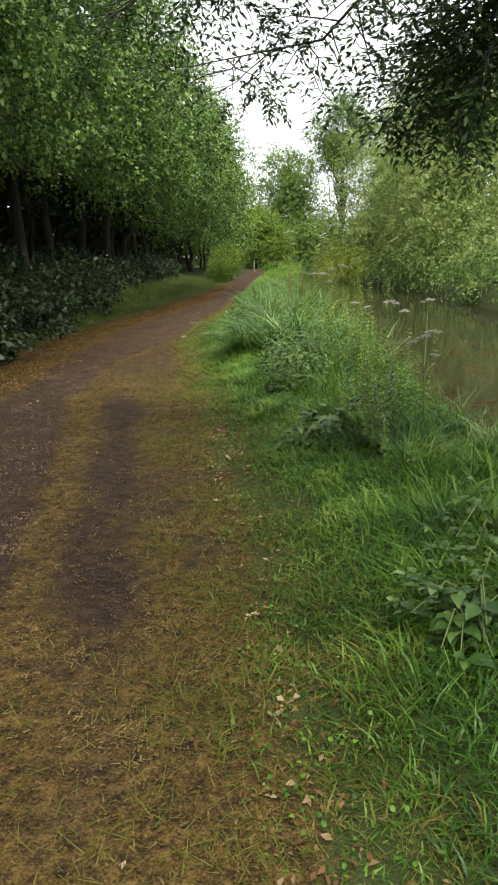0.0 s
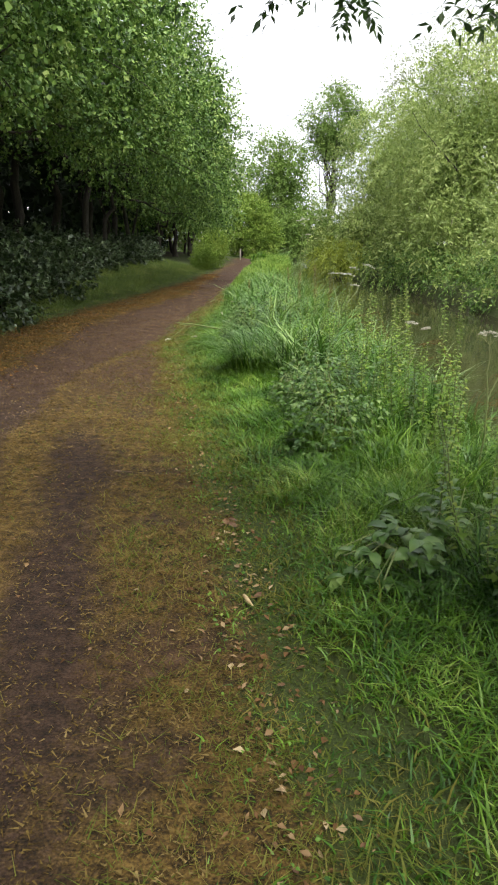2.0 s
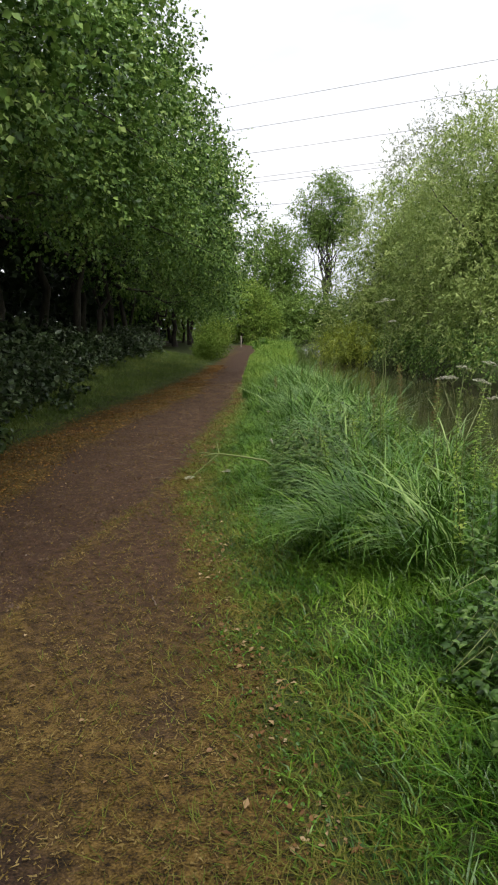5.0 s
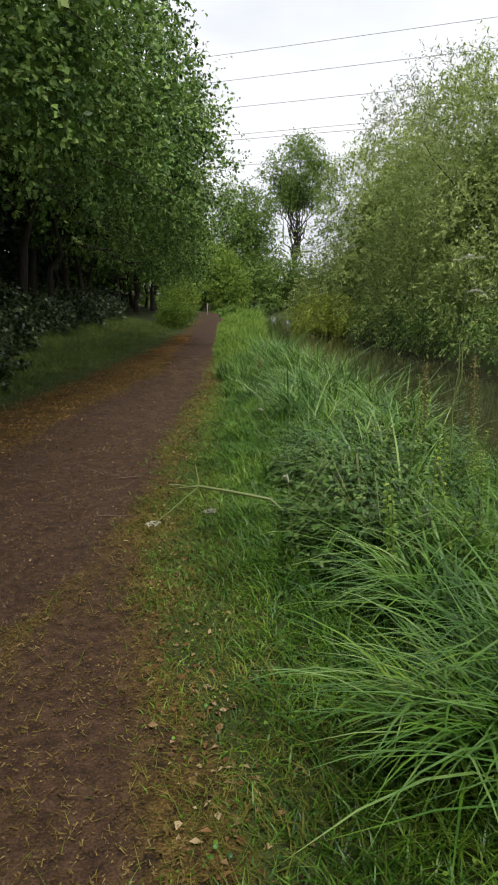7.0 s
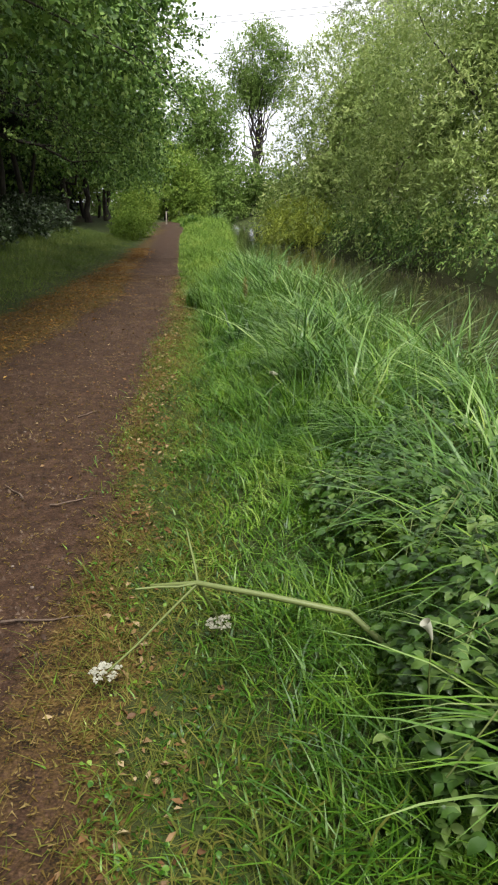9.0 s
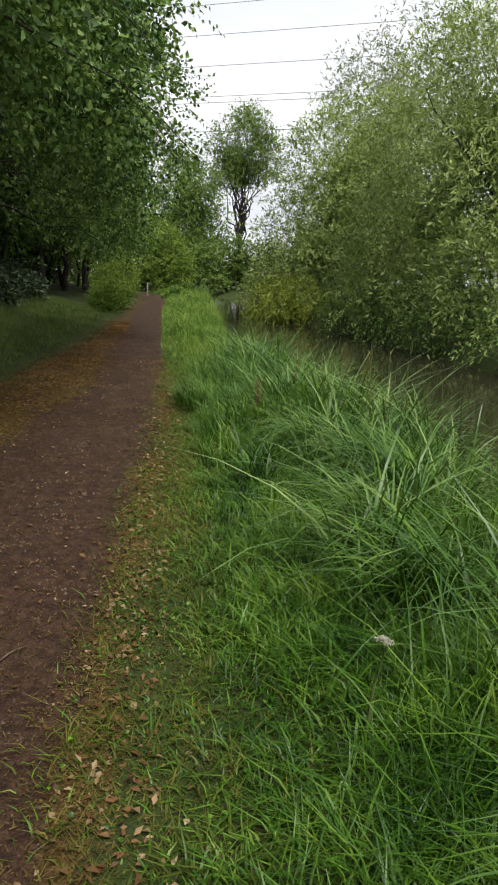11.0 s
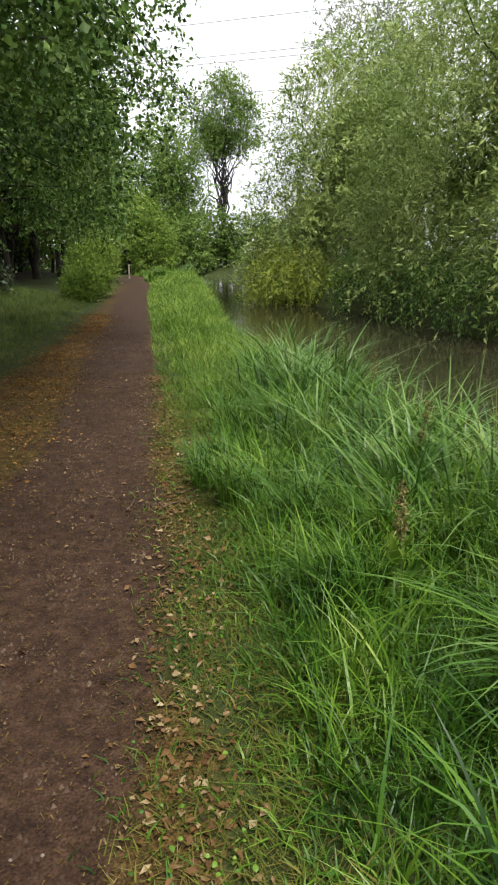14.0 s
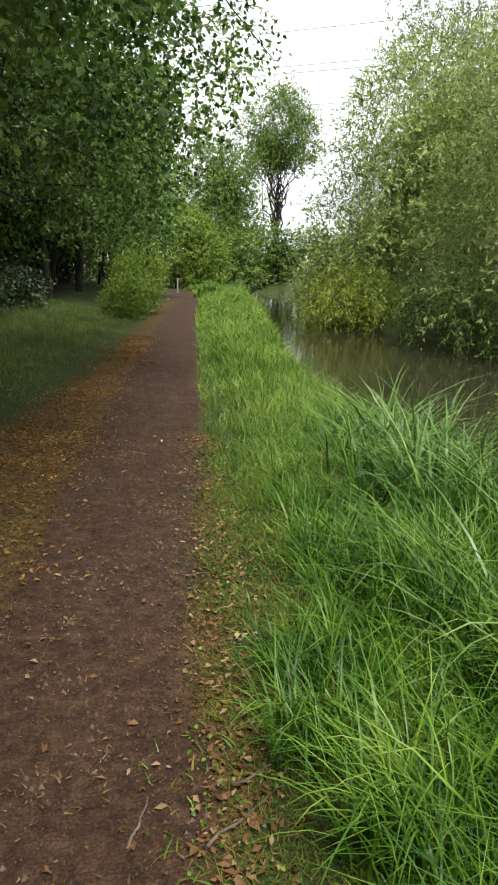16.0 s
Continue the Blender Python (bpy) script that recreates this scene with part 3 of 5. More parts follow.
# willow and sallow on the far bank
def dome(cx, cy, rx, ry, h, n, size, z0=0.0):
    out = []
    for _ in range(n):
        d = unit(rng.normal(0, 1, 3))
        d[2] = abs(d[2])
        out.append((cx + d[0] * (rx - size * 0.7), cy + d[1] * (ry - size * 0.7), z0 + 0.4 + d[2] * (h - size * 0.8),
                    size * rng.uniform(0.8, 1.2), size * rng.uniform(0.8, 1.2), size * rng.uniform(0.7, 1.0)))
    return out


leaning = tree("willow_tree", 9.0, 26.5, 10.5, 0.3, dome(8.2, 26.0, 4.4, 6.5, 10.3, 70, 1.6), 11000, 12, (0.155, 0.045), WILLOW, BARK_PALE,
     "broad yellow-green willow leaning over the river", lean=(-1.5, 0), limbs=10, droop=0.25, twig=0.9, hang=0.45, shell=0.6, up=0.35, face=0.8, core=6000)
hold(mesh_np("bare_branch", *tube([(8.6, 25.8, 2.8), (7.3, 23.7, 3.9), (6.7, 23.0, 4.4), (5.9, 22.8, 5.2), (5.1, 22.7, 6.0), (4.8, 22.6, 6.5)], [0.07, 0.05, 0.04, 0.03, 0.018, 0.008], 7), BARK, smooth=True), leaning)
tree("willow_tree", 6.2, 35.0, 9, 0.25, dome(5.0, 35.2, 4.5, 4.0, 9.2, 54, 1.5), 7000, 11, (0.17, 0.05), WILLOW, BARK_PALE,
     "rounded green willow on the far river bank", lean=(-1.0, 0), limbs=8, droop=0.3, twig=0.9, hang=0.45, shell=0.6, up=0.35, face=0.8, core=5000)
tree("willow_tree", 9.0, 44, 15, 0.3, dome(8.0, 44, 5.6, 5, 15.0, 36, 1.8), 6500, 9, (0.2, 0.06), WILLOW_GREY, BARK_PALE,
     "tall grey-green willow with a thin silvery crown", limbs=9, core=1500, droop=0.2, twig=1.0)
tree("willow_tree", 11.8, 14.0, 10, 0.3, dome(11.4, 13.5, 4.2, 5.5, 9.5, 44, 1.7), 5000, 10, (0.15, 0.045), WILLOW, BARK_PALE,
     "green willow crowding the far river bank", limbs=8, droop=0.3, twig=0.9, hang=0.35)
tree("willow_tree", 14.5, 3.0, 9, 0.3, dome(14.0, 2.5, 4.2, 6.0, 9.0, 24, 2.0), 1800, 9, (0.28, 0.1), WILLOW, BARK_PALE,
     "green willow crowding the far river bank", limbs=5, droop=0.3, twig=0.9, hang=0.35)
tree("willow_bush", 2.2, 33.6, 2.2, 0.06, dome(1.9, 33.3, 1.8, 1.2, 1.7, 24, 0.55, -0.4), 2600, 9, (0.13, 0.035), WILLOW_YELLOW, BARK_PALE,
     "low yellowish willow scrub dipping into the river", limbs=6, droop=0.6, twig=0.6, hang=0.5, category="bush")
for bx, by, bh in [(6.9, 18.5, 1.6), (6.1, 22.5, 1.7), (5.2, 26.5, 1.6), (4.3, 30.5, 1.8), (7.9, 14.0, 1.7), (8.8, 9.5, 1.6)]:
    tree("willow_bush", bx + 0.4, by, bh, 0.05, dome(bx + 0.2, by, 1.3, 2.3, bh, 14, 0.75, -0.35), 900, 9, (0.11, 0.045), HAWTHORN, BARK,
         "dark low willow scrub hanging over the water's edge", limbs=5, droop=0.7, twig=0.6, hang=0.3, category="bush", group="scrub on the far bank")

# trees beyond the bend
airy = []
for _ in range(34):
    d = unit(rng.normal(0, 1, 3)) * rng.uniform(0.35, 1.0) ** 0.5
    airy.append((-2.4 + 4.3 * d[0], 101 + 3.5 * d[1], 18.4 + 5.6 * d[2] - 1.2 * d[0] ** 2, 1.25, 1.25, 0.8))
tree("ash_tree", -2.6, 101, 17.5, 0.3, airy, 3600, 8, (0.3, 0.13), FAR_LEAF, BARK, "tall airy tree with an open crown against the sky",
     limbs=30, droop=0.2, twig=1.2, shell=0.3, fork=(3, 8))
tree("maple_tree", -8.0, 76, 12, 0.3, dome(-7.4, 76, 4.6, 4, 12.2, 40, 1.6, 0.5), 5000, 9, (0.22, 0.13), FAR_LEAF, BARK,
     "rounded mid-green tree beyond the bend of the path", limbs=6, core=3500, droop=0.3, twig=1.0)
tree("hazel_tree", -8.6, 60.5, 5.2, 0.14, dome(-8.0, 60.5, 2.7, 2.4, 4.6, 24, 1.0, 0.5), 3400, 9, (0.15, 0.09), WEED_LEAF, BARK,
     "pale green rounded hazel at the bend of the path", limbs=6, core=900, droop=0.4, twig=0.7)
for hx, hy, hh in [(-5.2, 71, 4.6), (-1.6, 72.5, 4.3), (2.0, 73.0, 4.6), (5.5, 70, 5.5), (-12, 66, 6.0), (9.5, 64, 7.5), (-16, 62, 7)]:
    tree("hedge_bush", hx, hy, hh, 0.12, dome(hx, hy, 2.7, 2.0, hh, 18, 1.1, 0.2), 1200, 8, (0.22, 0.14), FAR_LEAF, BARK,
         "dense green hedge shrub beyond the river bend", limbs=4, core=900, droop=0.4, twig=0.8, category="bush", group="hedge beyond the bend")
for hx, hy, hh in [(-9.0, 38, 7.0), (-9.5, 44, 7.6), (-10.8, 50, 8.0), (-8.4, 32, 6.8)]:
    tree("field_maple_tree", hx, hy, hh, 0.16, dome(hx + 0.6, hy, 3.0, 3.2, hh, 26, 1.3, 2.3), 1800, 8, (0.17, 0.11), WEED_LEAF if hy > 42 else HAWTHORN, BARK,
         "leafy green tree leaning over the far stretch of path", limbs=6, core=1500, droop=0.5, twig=0.8, group="trees along the far stretch")

# shrubs below the hawthorns
def shrub(x, y, r, h, n, leaf, mat, label, name="ivy_bush", group="shrubs under the hawthorns", per=8, droop=0.2):
    z0 = float(ground_z(x, y))
    bl = [(x + rng.uniform(-r, r) * 0.7, y + rng.uniform(-r, r), z0 + rng.uniform(0.15, h * 0.72), r * 0.55, r * 0.6, h * 0.34) for _ in range(9)]
    return tree(name, x, y, h, 0.03, bl, n, per, leaf, mat, BARK, label, limbs=5, category="bush", group=group, droop=droop, twig=0.3, low=z0 - 0.05)


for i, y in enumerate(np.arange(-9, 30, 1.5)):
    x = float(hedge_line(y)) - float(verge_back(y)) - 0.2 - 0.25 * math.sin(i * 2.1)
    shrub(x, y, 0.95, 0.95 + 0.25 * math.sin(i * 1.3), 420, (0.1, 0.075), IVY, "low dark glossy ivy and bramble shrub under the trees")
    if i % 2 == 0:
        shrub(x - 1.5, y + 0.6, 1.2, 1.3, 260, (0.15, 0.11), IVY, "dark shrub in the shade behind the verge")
shrub(-5.2, 31.0, 0.7, 2.0, 1900, (0.085, 0.04), WEED_LEAF, "pale green leafy shrub at the edge of the path", "hazel_bush", "")
shrub(-4.9, 29.2, 0.6, 1.3, 1100, (0.08, 0.035), WEED_LEAF, "pale green leafy shrub at the edge of the path", "hazel_bush", "")

# dense wood behind: near-black leaf colour stands for shade, upper leaves roof out light
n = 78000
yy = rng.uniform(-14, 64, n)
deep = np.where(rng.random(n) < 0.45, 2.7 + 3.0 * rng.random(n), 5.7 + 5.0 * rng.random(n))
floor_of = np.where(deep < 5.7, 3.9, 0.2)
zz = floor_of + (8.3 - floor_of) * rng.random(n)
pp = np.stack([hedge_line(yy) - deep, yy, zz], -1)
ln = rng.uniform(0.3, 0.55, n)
wood = mesh_np("woodland_foliage", *leaves(pp, rng.normal(0, 1, (n, 3)), rng.normal(0, 1, (n, 3)) + [1, 0, 0.6], ln, ln * 0.7), SHADE_DARK_LEAF)
tagged(wood, "dense woodland foliage coloured near-black for the shade behind the hawthorns", "foliage", kind="stuff")
for i in range(26):
    y = -10 + i * 2.4 + rng.uniform(-0.7, 0.7)
    x = float(hedge_line(y)) - rng.uniform(3.6, 6.0)
    z0 = float(ground_z(x, y)) - 0.1
    p = wander((x, y, z0), (x + rng.uniform(-0.5, 0.8), y + rng.uniform(-0.6, 0.6), z0 + rng.uniform(4, 5.5)), 0.2, 7)
    t = mesh_np("tree_trunk", *tube(p, rng.uniform(0.06, 0.13) * np.linspace(1.2, 0.5, 7), 7), BARK, smooth=True)
    tagged(t, "thin dark tree trunk standing in the shaded wood", "tree trunk", "trunks in the wood")


# ---- grass ----
def scatter(n, y0, y1, xa, xb):
    """Points between two lines along the path."""
    y = rng.uniform(y0, y1, n)
    x = xa(y) + (xb(y) - xa(y)) * rng.random(n)
    return x, y


def clumpy(x, y, f=1.0):
    return np.clip(1.7 * rough_noise(x, y, 2.2 * f, 11) - 0.35, 0, 1)


def lay(x, y):
    return np.stack([x, y, ground_z(x, y) - 0.01], -1)


# close turf at the edge of the path
x, y = scatter(250000, -11.5, 14, lambda v: path_right(v) - 0.4, lambda v: path_right(v) + 1.3)
d = x - path_right(y)
keep = rng.random(len(x)) < smooth(-0.4, 0.12, d + 0.35 * (clumpy(x, y, 1.7) - 0.5)) * (0.4 + 0.6 * clumpy(x, y, 3.0)) * (1 - 0.55 * smooth(3.5, 5.5, y) * (1 - smooth(0.0, 0.3, d)))
x, y, d = x[keep], y[keep], d[keep]
h = (0.04 + 0.07 * smooth(-0.1, 0.6, d) + 0.07 * smooth(0.5, 1.2, d)) * (0.4 + 1.1 * rng.random(len(x))) * (0.45 + 1.1 * clumpy(x, y))
v, f = blades(lay(x, y), h, 0.005 + 0.007 * rng.random(len(x)), rng.uniform(0, 6.283, len(x)), 0.5 + 1.1 * rng.random(len(x)), 0.15 + 0.4 * rng.random(len(x)), 2)
turf = mesh_np("turf_grass", v, f, GRASS)
turf.data.materials.append(WORN)
dry = np.repeat(rng.random(len(x)) < 0.6 * (1 - smooth(0.0, 0.55, d)), 3)
turf.data.polygons.foreach_set("material_index", dry.astype(np.int32))
tagged(turf, "short bright green turf at the path edge", "grass", kind="stuff")

# small round herb leaves low in the turf
x, y = scatter(15000, -11, 13.5, lambda v: path_right(v) - 0.25, lambda v: path_right(v) + 1.1)
keep = rng.random(len(x)) < 0.15 + 0.85 * smooth(0.35, 0.85, rough_noise(x, y, 2.3, 21))
x, y = x[keep], y[keep]
n = len(x)
p = lay(x, y) + np.stack([np.zeros(n), np.zeros(n), 0.02 + 0.05 * rng.random(n)], -1)
az = rng.uniform(0, 6.283, n)
ln = rng.uniform(0.009, 0.021, n)
herb = mesh_np("herb_leaves", *broad_leaves(p, np.stack([np.cos(az), np.sin(az), rng.normal(0.1, 0.3, n)], -1), rng.normal(0, 0.35, (n, 3)) + [0, 0, 1.0], ln, ln * 0.75), GRASS)
tagged(herb, "small green clover and herb leaves low in turf", "herb", kind="stuff")

# tall grass towards the water
x, y = scatter(84000, -11.5, 14.5, lambda v: path_right(v) + 0.3, lambda v: water_left(v) + 0.1)
d = x - path_right(y)
tall = smooth(6.5, 8.0, y) * (1 - smooth(11.5, 14, y))
edge = 0.45 * (1 - tall) + 0.42 * (1 - smooth(3.0, 5.0, y))
keep = rng.random(len(x)) < smooth(edge - 0.25, edge + 0.45, d) * (0.45 + 0.55 * clumpy(x, y, 0.8))
x, y, d, tall = x[keep], y[keep], d[keep], tall[keep]
low_bank = 1 - 0.45 * (1 - smooth(-5.0, -2.5, y)) * smooth(0.9, 1.5, d)
h = (0.18 + 0.24 * smooth(0.3, 1.3, d) + 0.14 * tall) * (0.45 + 0.9 * rng.random(len(x))) * (0.35 + 1.1 * clumpy(x, y, 1.1)) * low_bank
v, f = blades(lay(x, y), h, 0.005 + 0.01 * rng.random(len(x)) ** 2, rng.uniform(0, 6.283, len(x)), 0.25 + 0.85 * rng.random(len(x)), 0.1 + 0.5 * rng.random(len(x)), 3)
tall_grass = mesh_np("tall_grass", v, f, GRASS)
tagged(tall_grass, "tall uncut bright green grass on the river bank", "grass", kind="stuff")

# far verge
y = 12.4 + 45 * rng.random(48000) ** 1.5
x = path_right(y) - 0.08 + (water_left(y) - path_right(y) + 0.13) * rng.random(len(y))
h = (0.09 + 0.2 * smooth(0, 0.6, x - path_right(y)) + 0.004 * (y - 12)) * (0.4 + 0.9 * rng.random(len(x))) * (0.6 + 0.7 * clumpy(x, y, 0.7))
v, f = blades(lay(x, y), h, (0.007 + 0.0008 * (y - 12)) * (0.7 + 0.6 * rng.random(len(x))), rng.uniform(0, 6.283, len(x)), 0.3 + 0.7 * rng.random(len(x)), 0.15 + 0.4 * rng.random(len(x)), 2)
far_grass = mesh_np("verge_grass", v, f, FAR_GRASS)
tagged(far_grass, "bright green grass between the far path and the water", "grass", kind="stuff")

# thin worn grass among the clippings
x, y = scatter(560000, -11.5, 13, lambda v: path_left(v) - 0.1, lambda v: path_right(v) + 0.3)
dm = dirt_mask(x, y)
near_edge = smooth(-1.7, -0.1, x - path_right(y))
keep = rng.random(len(x)) < (1 - dm) ** 2 * (0.06 + 0.94 * near_edge**1.4) * (0.1 + 0.9 * clumpy(x, y, 2.2))
x, y = x[keep], y[keep]
h = (0.022 + 0.05 * rng.random(len(x))) * (0.7 + 0.6 * clumpy(x, y))
v, f = blades(lay(x, y), h, 0.005 + 0.004 * rng.random(len(x)), rng.uniform(0, 6.283, len(x)), 0.8 + 1.0 * rng.random(len(x)), 0.2, 1)
worn = mesh_np("worn_grass", v, f, WORN)
tagged(worn, "thin trampled yellow-green grass on the towpath", "grass", kind="stuff")

# dry clippings lying flat, each a sliver
x, y = scatter(700000, -11.6, 15, lambda v: path_left(v) - 0.15, lambda v: path_right(v) + 0.2)
dm = dirt_mask(x, y)
keep = rng.random(len(x)) < clip_mask(x, y) * (1 - 0.8 * dm) * (0.25 + 0.75 * clumpy(x, y, 2.6)) * np.where(y > 5, 0.5, 1.0)
x, y = x[keep], y[keep]
n = len(x)
p = np.stack([x, y, ground_z(x, y) + 0.002 + 0.02 * rng.random(n)], -1)
az = rng.uniform(0, 6.283, n)
al = np.stack([np.cos(az), np.sin(az), rng.normal(0, 0.4, n)], -1) * (0.01 + 0.024 * rng.random(n) ** 1.8)[:, None]
sd = unit(np.cross(al, rng.normal(0, 0.6, (n, 3)) + [0, 0, 1.0])) * (0.0035 + 0.004 * rng.random(n))[:, None]
clip = mesh_np("grass_clippings", np.stack([p - sd / 2, p + sd / 2, p + al], 1).reshape(-1, 3), np.arange(3 * n).reshape(-1, 3), DRY)
tagged(clip, "matted dry yellow-brown grass clippings on the path", "grass clippings", kind="stuff")

# shaded verge below the hawthorns
x, y = scatter(80000, -11, 30, lambda v: hedge_line(v) - verge_back(v) - 0.2, lambda v: path_left(v) + 0.12)
d = path_left(y) - x
keep = rng.random(len(x)) < smooth(-0.15, 0.35, d + 0.25 * (clumpy(x, y, 1.5) - 0.5))
x, y, d = x[keep], y[keep], d[keep]
h = (0.04 + 0.12 * smooth(0.1, 1.0, d)) * (0.5 + rng.random(len(x)))
v, f = blades(lay(x, y), h, 0.01 + 0.008 * rng.random(len(x)), rng.uniform(0, 6.283, len(x)), 0.3 + 0.7 * rng.random(len(x)), 0.2, 1)
verge = mesh_np("shaded_grass", v, f, SHADE_GRASS)
tagged(verge, "dark green grass on the shaded verge under trees", "grass", kind="stuff")


# ---- plants of the bank ----
def base(name, x, y):
    return empty(name, x, y, float(ground_z(x, y)))


def sedge(x, y, n=170, length=0.95, fall=3.3, spread=1.2, mat=None, droop=0.62, label="arching clump of long grey-green sedge blades", name="sedge_clump", width=0.015, lean=0.9):
    e = base(name, x, y)
    az = rng.normal(fall, spread, n)
    h = length * rng.uniform(0.55, 1.1, n)
    # blades that would hang far over the trodden path stay short
    reach = np.maximum(-np.cos(az) * h * lean * 1.15, 0.05)
    h = h * np.clip((x - 0.1 - float(path_right(y)) + 0.15) / reach, 0.3, 1.0)
    r = rng.random(n) ** 0.5 * 0.16
    a2 = rng.uniform(0, 6.283, n)
    p = np.stack([x + r * np.cos(a2), y + r * np.sin(a2), np.full(n, e.location.z - 0.02)], -1)
    for i in range(2):
        s = slice(i, None, 2)
        v, f = blades(p[s], h[s], width * rng.uniform(0.7, 1.3, len(h[s])), az[s], lean * rng.uniform(0.45, 1.15, len(h[s])), droop * rng.uniform(0.6, 1.15, len(h[s])), 6, spread=rng.normal(0, 0.35, len(h[s])))
        tagged(hold(mesh_np("foliage", v, f, mat or (SEDGE if i else GRASS)), e), kind="stuff")
    return tagged(e, label, "sedge", "sedge clumps on the bank")


for sx, sy, ln, fall in [(2.35, -0.9, 0.85, 3.4), (2.75, -1.2, 0.9, 3.6), (2.3, 0.1, 0.9, 3.2), (2.9, -0.2, 1.0, 3.5), (2.65, 0.7, 0.95, 3.2), (2.0, 0.95, 0.7, 3.3),
                         (2.55, -0.5, 1.0, 3.5), (2.2, -0.75, 0.75, 3.7)]:
    sedge(sx, sy, 160, ln, fall)
for sx, sy, ln, fall in [(1.95, 2.2, 0.85, 3.0), (2.2, 2.9, 0.9, 3.0), (2.1, 1.7, 0.9, 3.4), (1.75, 3.4, 0.75, 3.3), (2.4, 3.8, 0.9, 3.0)]:
    sedge(sx, sy, 170, ln, fall, label="arching sedge clump with pale dry blades")
for sx, sy, ln, fall in [(1.45, 5.6, 0.95, 3.4), (1.7, 6.3, 1.0, 3.5), (1.5, 6.9, 0.9, 3.4), (1.55, 4.9, 0.9, 3.6), (1.2, 7.6, 0.75, 3.3)]:
    sedge(sx, sy, 160, ln, fall)
for sx, sy, ln, fall in [(-0.05, 10.15, 0.6, 3.6), (0.15, 9.75, 0.6, 3.4), (-0.1, 10.6, 0.4, 3.2), (0.5, 9.2, 0.6, 3.2), (0.75, 10.4, 0.65, 3.4), (0.4, 11.2, 0.55, 3.1), (1.0, 9.6, 0.7, 2.8), (0.55, 8.4, 0.6, 3.5), (0.8, 8.9, 0.65, 3.0)]:
    sedge(sx, sy, 170, ln, fall, width=0.008, lean=0.7, droop=0.5, label="drooping tuft of long bright grass by the path", name="grass_tuft", mat=GRASS)


def coarse_tuft(n, length, width, mat):
    """A loose tuft of broad drooping blades, built at the origin."""
    t = empty("coarse_grass_tuft", 0, 0, 0)
    a = rng.uniform(0, 6.283, n)
    r = 0.13 * rng.random(n) ** 0.5
    p = np.stack([r * np.cos(a), r * np.sin(a), np.full(n, -0.03)], -1)
    h = length * rng.uniform(0.45, 1.1, n)
    v, f = blades(p, h, width * rng.uniform(0.6, 1.3, n), rng.uniform(0, 6.283, n), rng.uniform(0.25, 1.0, n), rng.uniform(0.1, 0.65, n), 5, spread=rng.normal(0, 0.5, n))
    o = tagged(mesh_np("foliage", v, f, mat), kind="stuff")
    o.parent = t
    return tagged(t, "loose tuft of broad drooping green grass blades", "grass", "coarse grass tufts on the bank")


tufts = [coarse_tuft(70, 0.66, 0.013, GRASS), coarse_tuft(60, 0.78, 0.015, SEDGE), coarse_tuft(80, 0.5, 0.01, GRASS), coarse_tuft(55, 0.6, 0.014, SEDGE)]
first = [True] * len(tufts)
for i in range(250):
    ty = rng.uniform(-9.5, 13.6)
    lo, hi = float(path_right(ty)) + (1.0 if ty < 5.5 else 0.65), float(water_left(ty)) - 0.02
    tx = lo + (hi - lo) * rng.random() ** 0.8
    k = i % len(tufts)
    size = float(np.interp(ty, [-5.5, -3.5, -1.5], [0.5, 0.62, 1.0])) * rng.uniform(0.85, 1.15)
    m = pose(tx, ty, float(ground_z(tx, ty)), 0, 0, rng.uniform(0, 360)) @ Matrix.Diagonal((size, size, size, 1))
    if first[k]:
        tufts[k].matrix_basis, first[k] = m, False
    else:
        copy_thing(tufts[k], m)


def reeds(x, y, n=26, length=1.0, r=0.28):
    e = base("reed_clump", x, y)
    rr = r * rng.random(n) ** 0.5
    a = rng.uniform(0, 6.283, n)
    px, py = x + rr * np.cos(a), y + rr * np.sin(a)
    p = np.stack([px, py, ground_z(px, py) - 0.03], -1)
    h = length * rng.uniform(0.5, 1.1, n)
    v, f = blades(p, h, rng.uniform(0.014, 0.03, n), rng.uniform(0, 6.283, n), rng.uniform(0.25, 1.15, n), rng.uniform(0.1, 0.7, n), 7, spread=rng.normal(0, 0.4, n))
    tagged(hold(mesh_np("foliage", v, f, SEDGE), e), kind="stuff")
    for i in range(4):
        q = p[i]
        top = q + [rng.normal(0, 0.08), rng.normal(0, 0.08), length * rng.uniform(0.6, 0.95)]
        hold(mesh_np("stem", *tube(wander(q, top, 0.05, 5), np.linspace(0.005, 0.002, 5), 5), STEM), e)
    return tagged(e, "broad-leaved green reeds at the water's edge", "reed", "reeds along the river")


for rx, ry, ln in [(1.75, 8.6, 1.0), (2.0, 8.0, 1.05), (1.55, 9.4, 0.95), (2.3, 7.2, 1.05), (1.35, 10.0, 0.9), (1.95, 9.1, 0.95), (1.2, 10.6, 0.85), (1.0, 11.9, 0.85), (0.7, 12.5, 0.9),
                   (0.85, 13.1, 0.95), (0.55, 13.3, 0.8), (1.05, 12.6, 0.95), (0.45, 12.7, 0.7), (0.75, 13.7, 0.8), (2.5, 6.4, 1.05), (2.7, 5.4, 1.0), (2.45, 5.0, 0.9), (1.8, 7.4, 0.8), (1.3, 8.9, 0.8), (1.0, 9.9, 0.7)]:
    reeds(rx, ry, 70, ln, 0.24)
for i in range(26):
    ry = 52 + rng.uniform(0, 10)
    reeds(float(water_left(ry)) + rng.uniform(-0.6, 2.5), ry, 30, 1.3, 0.7)


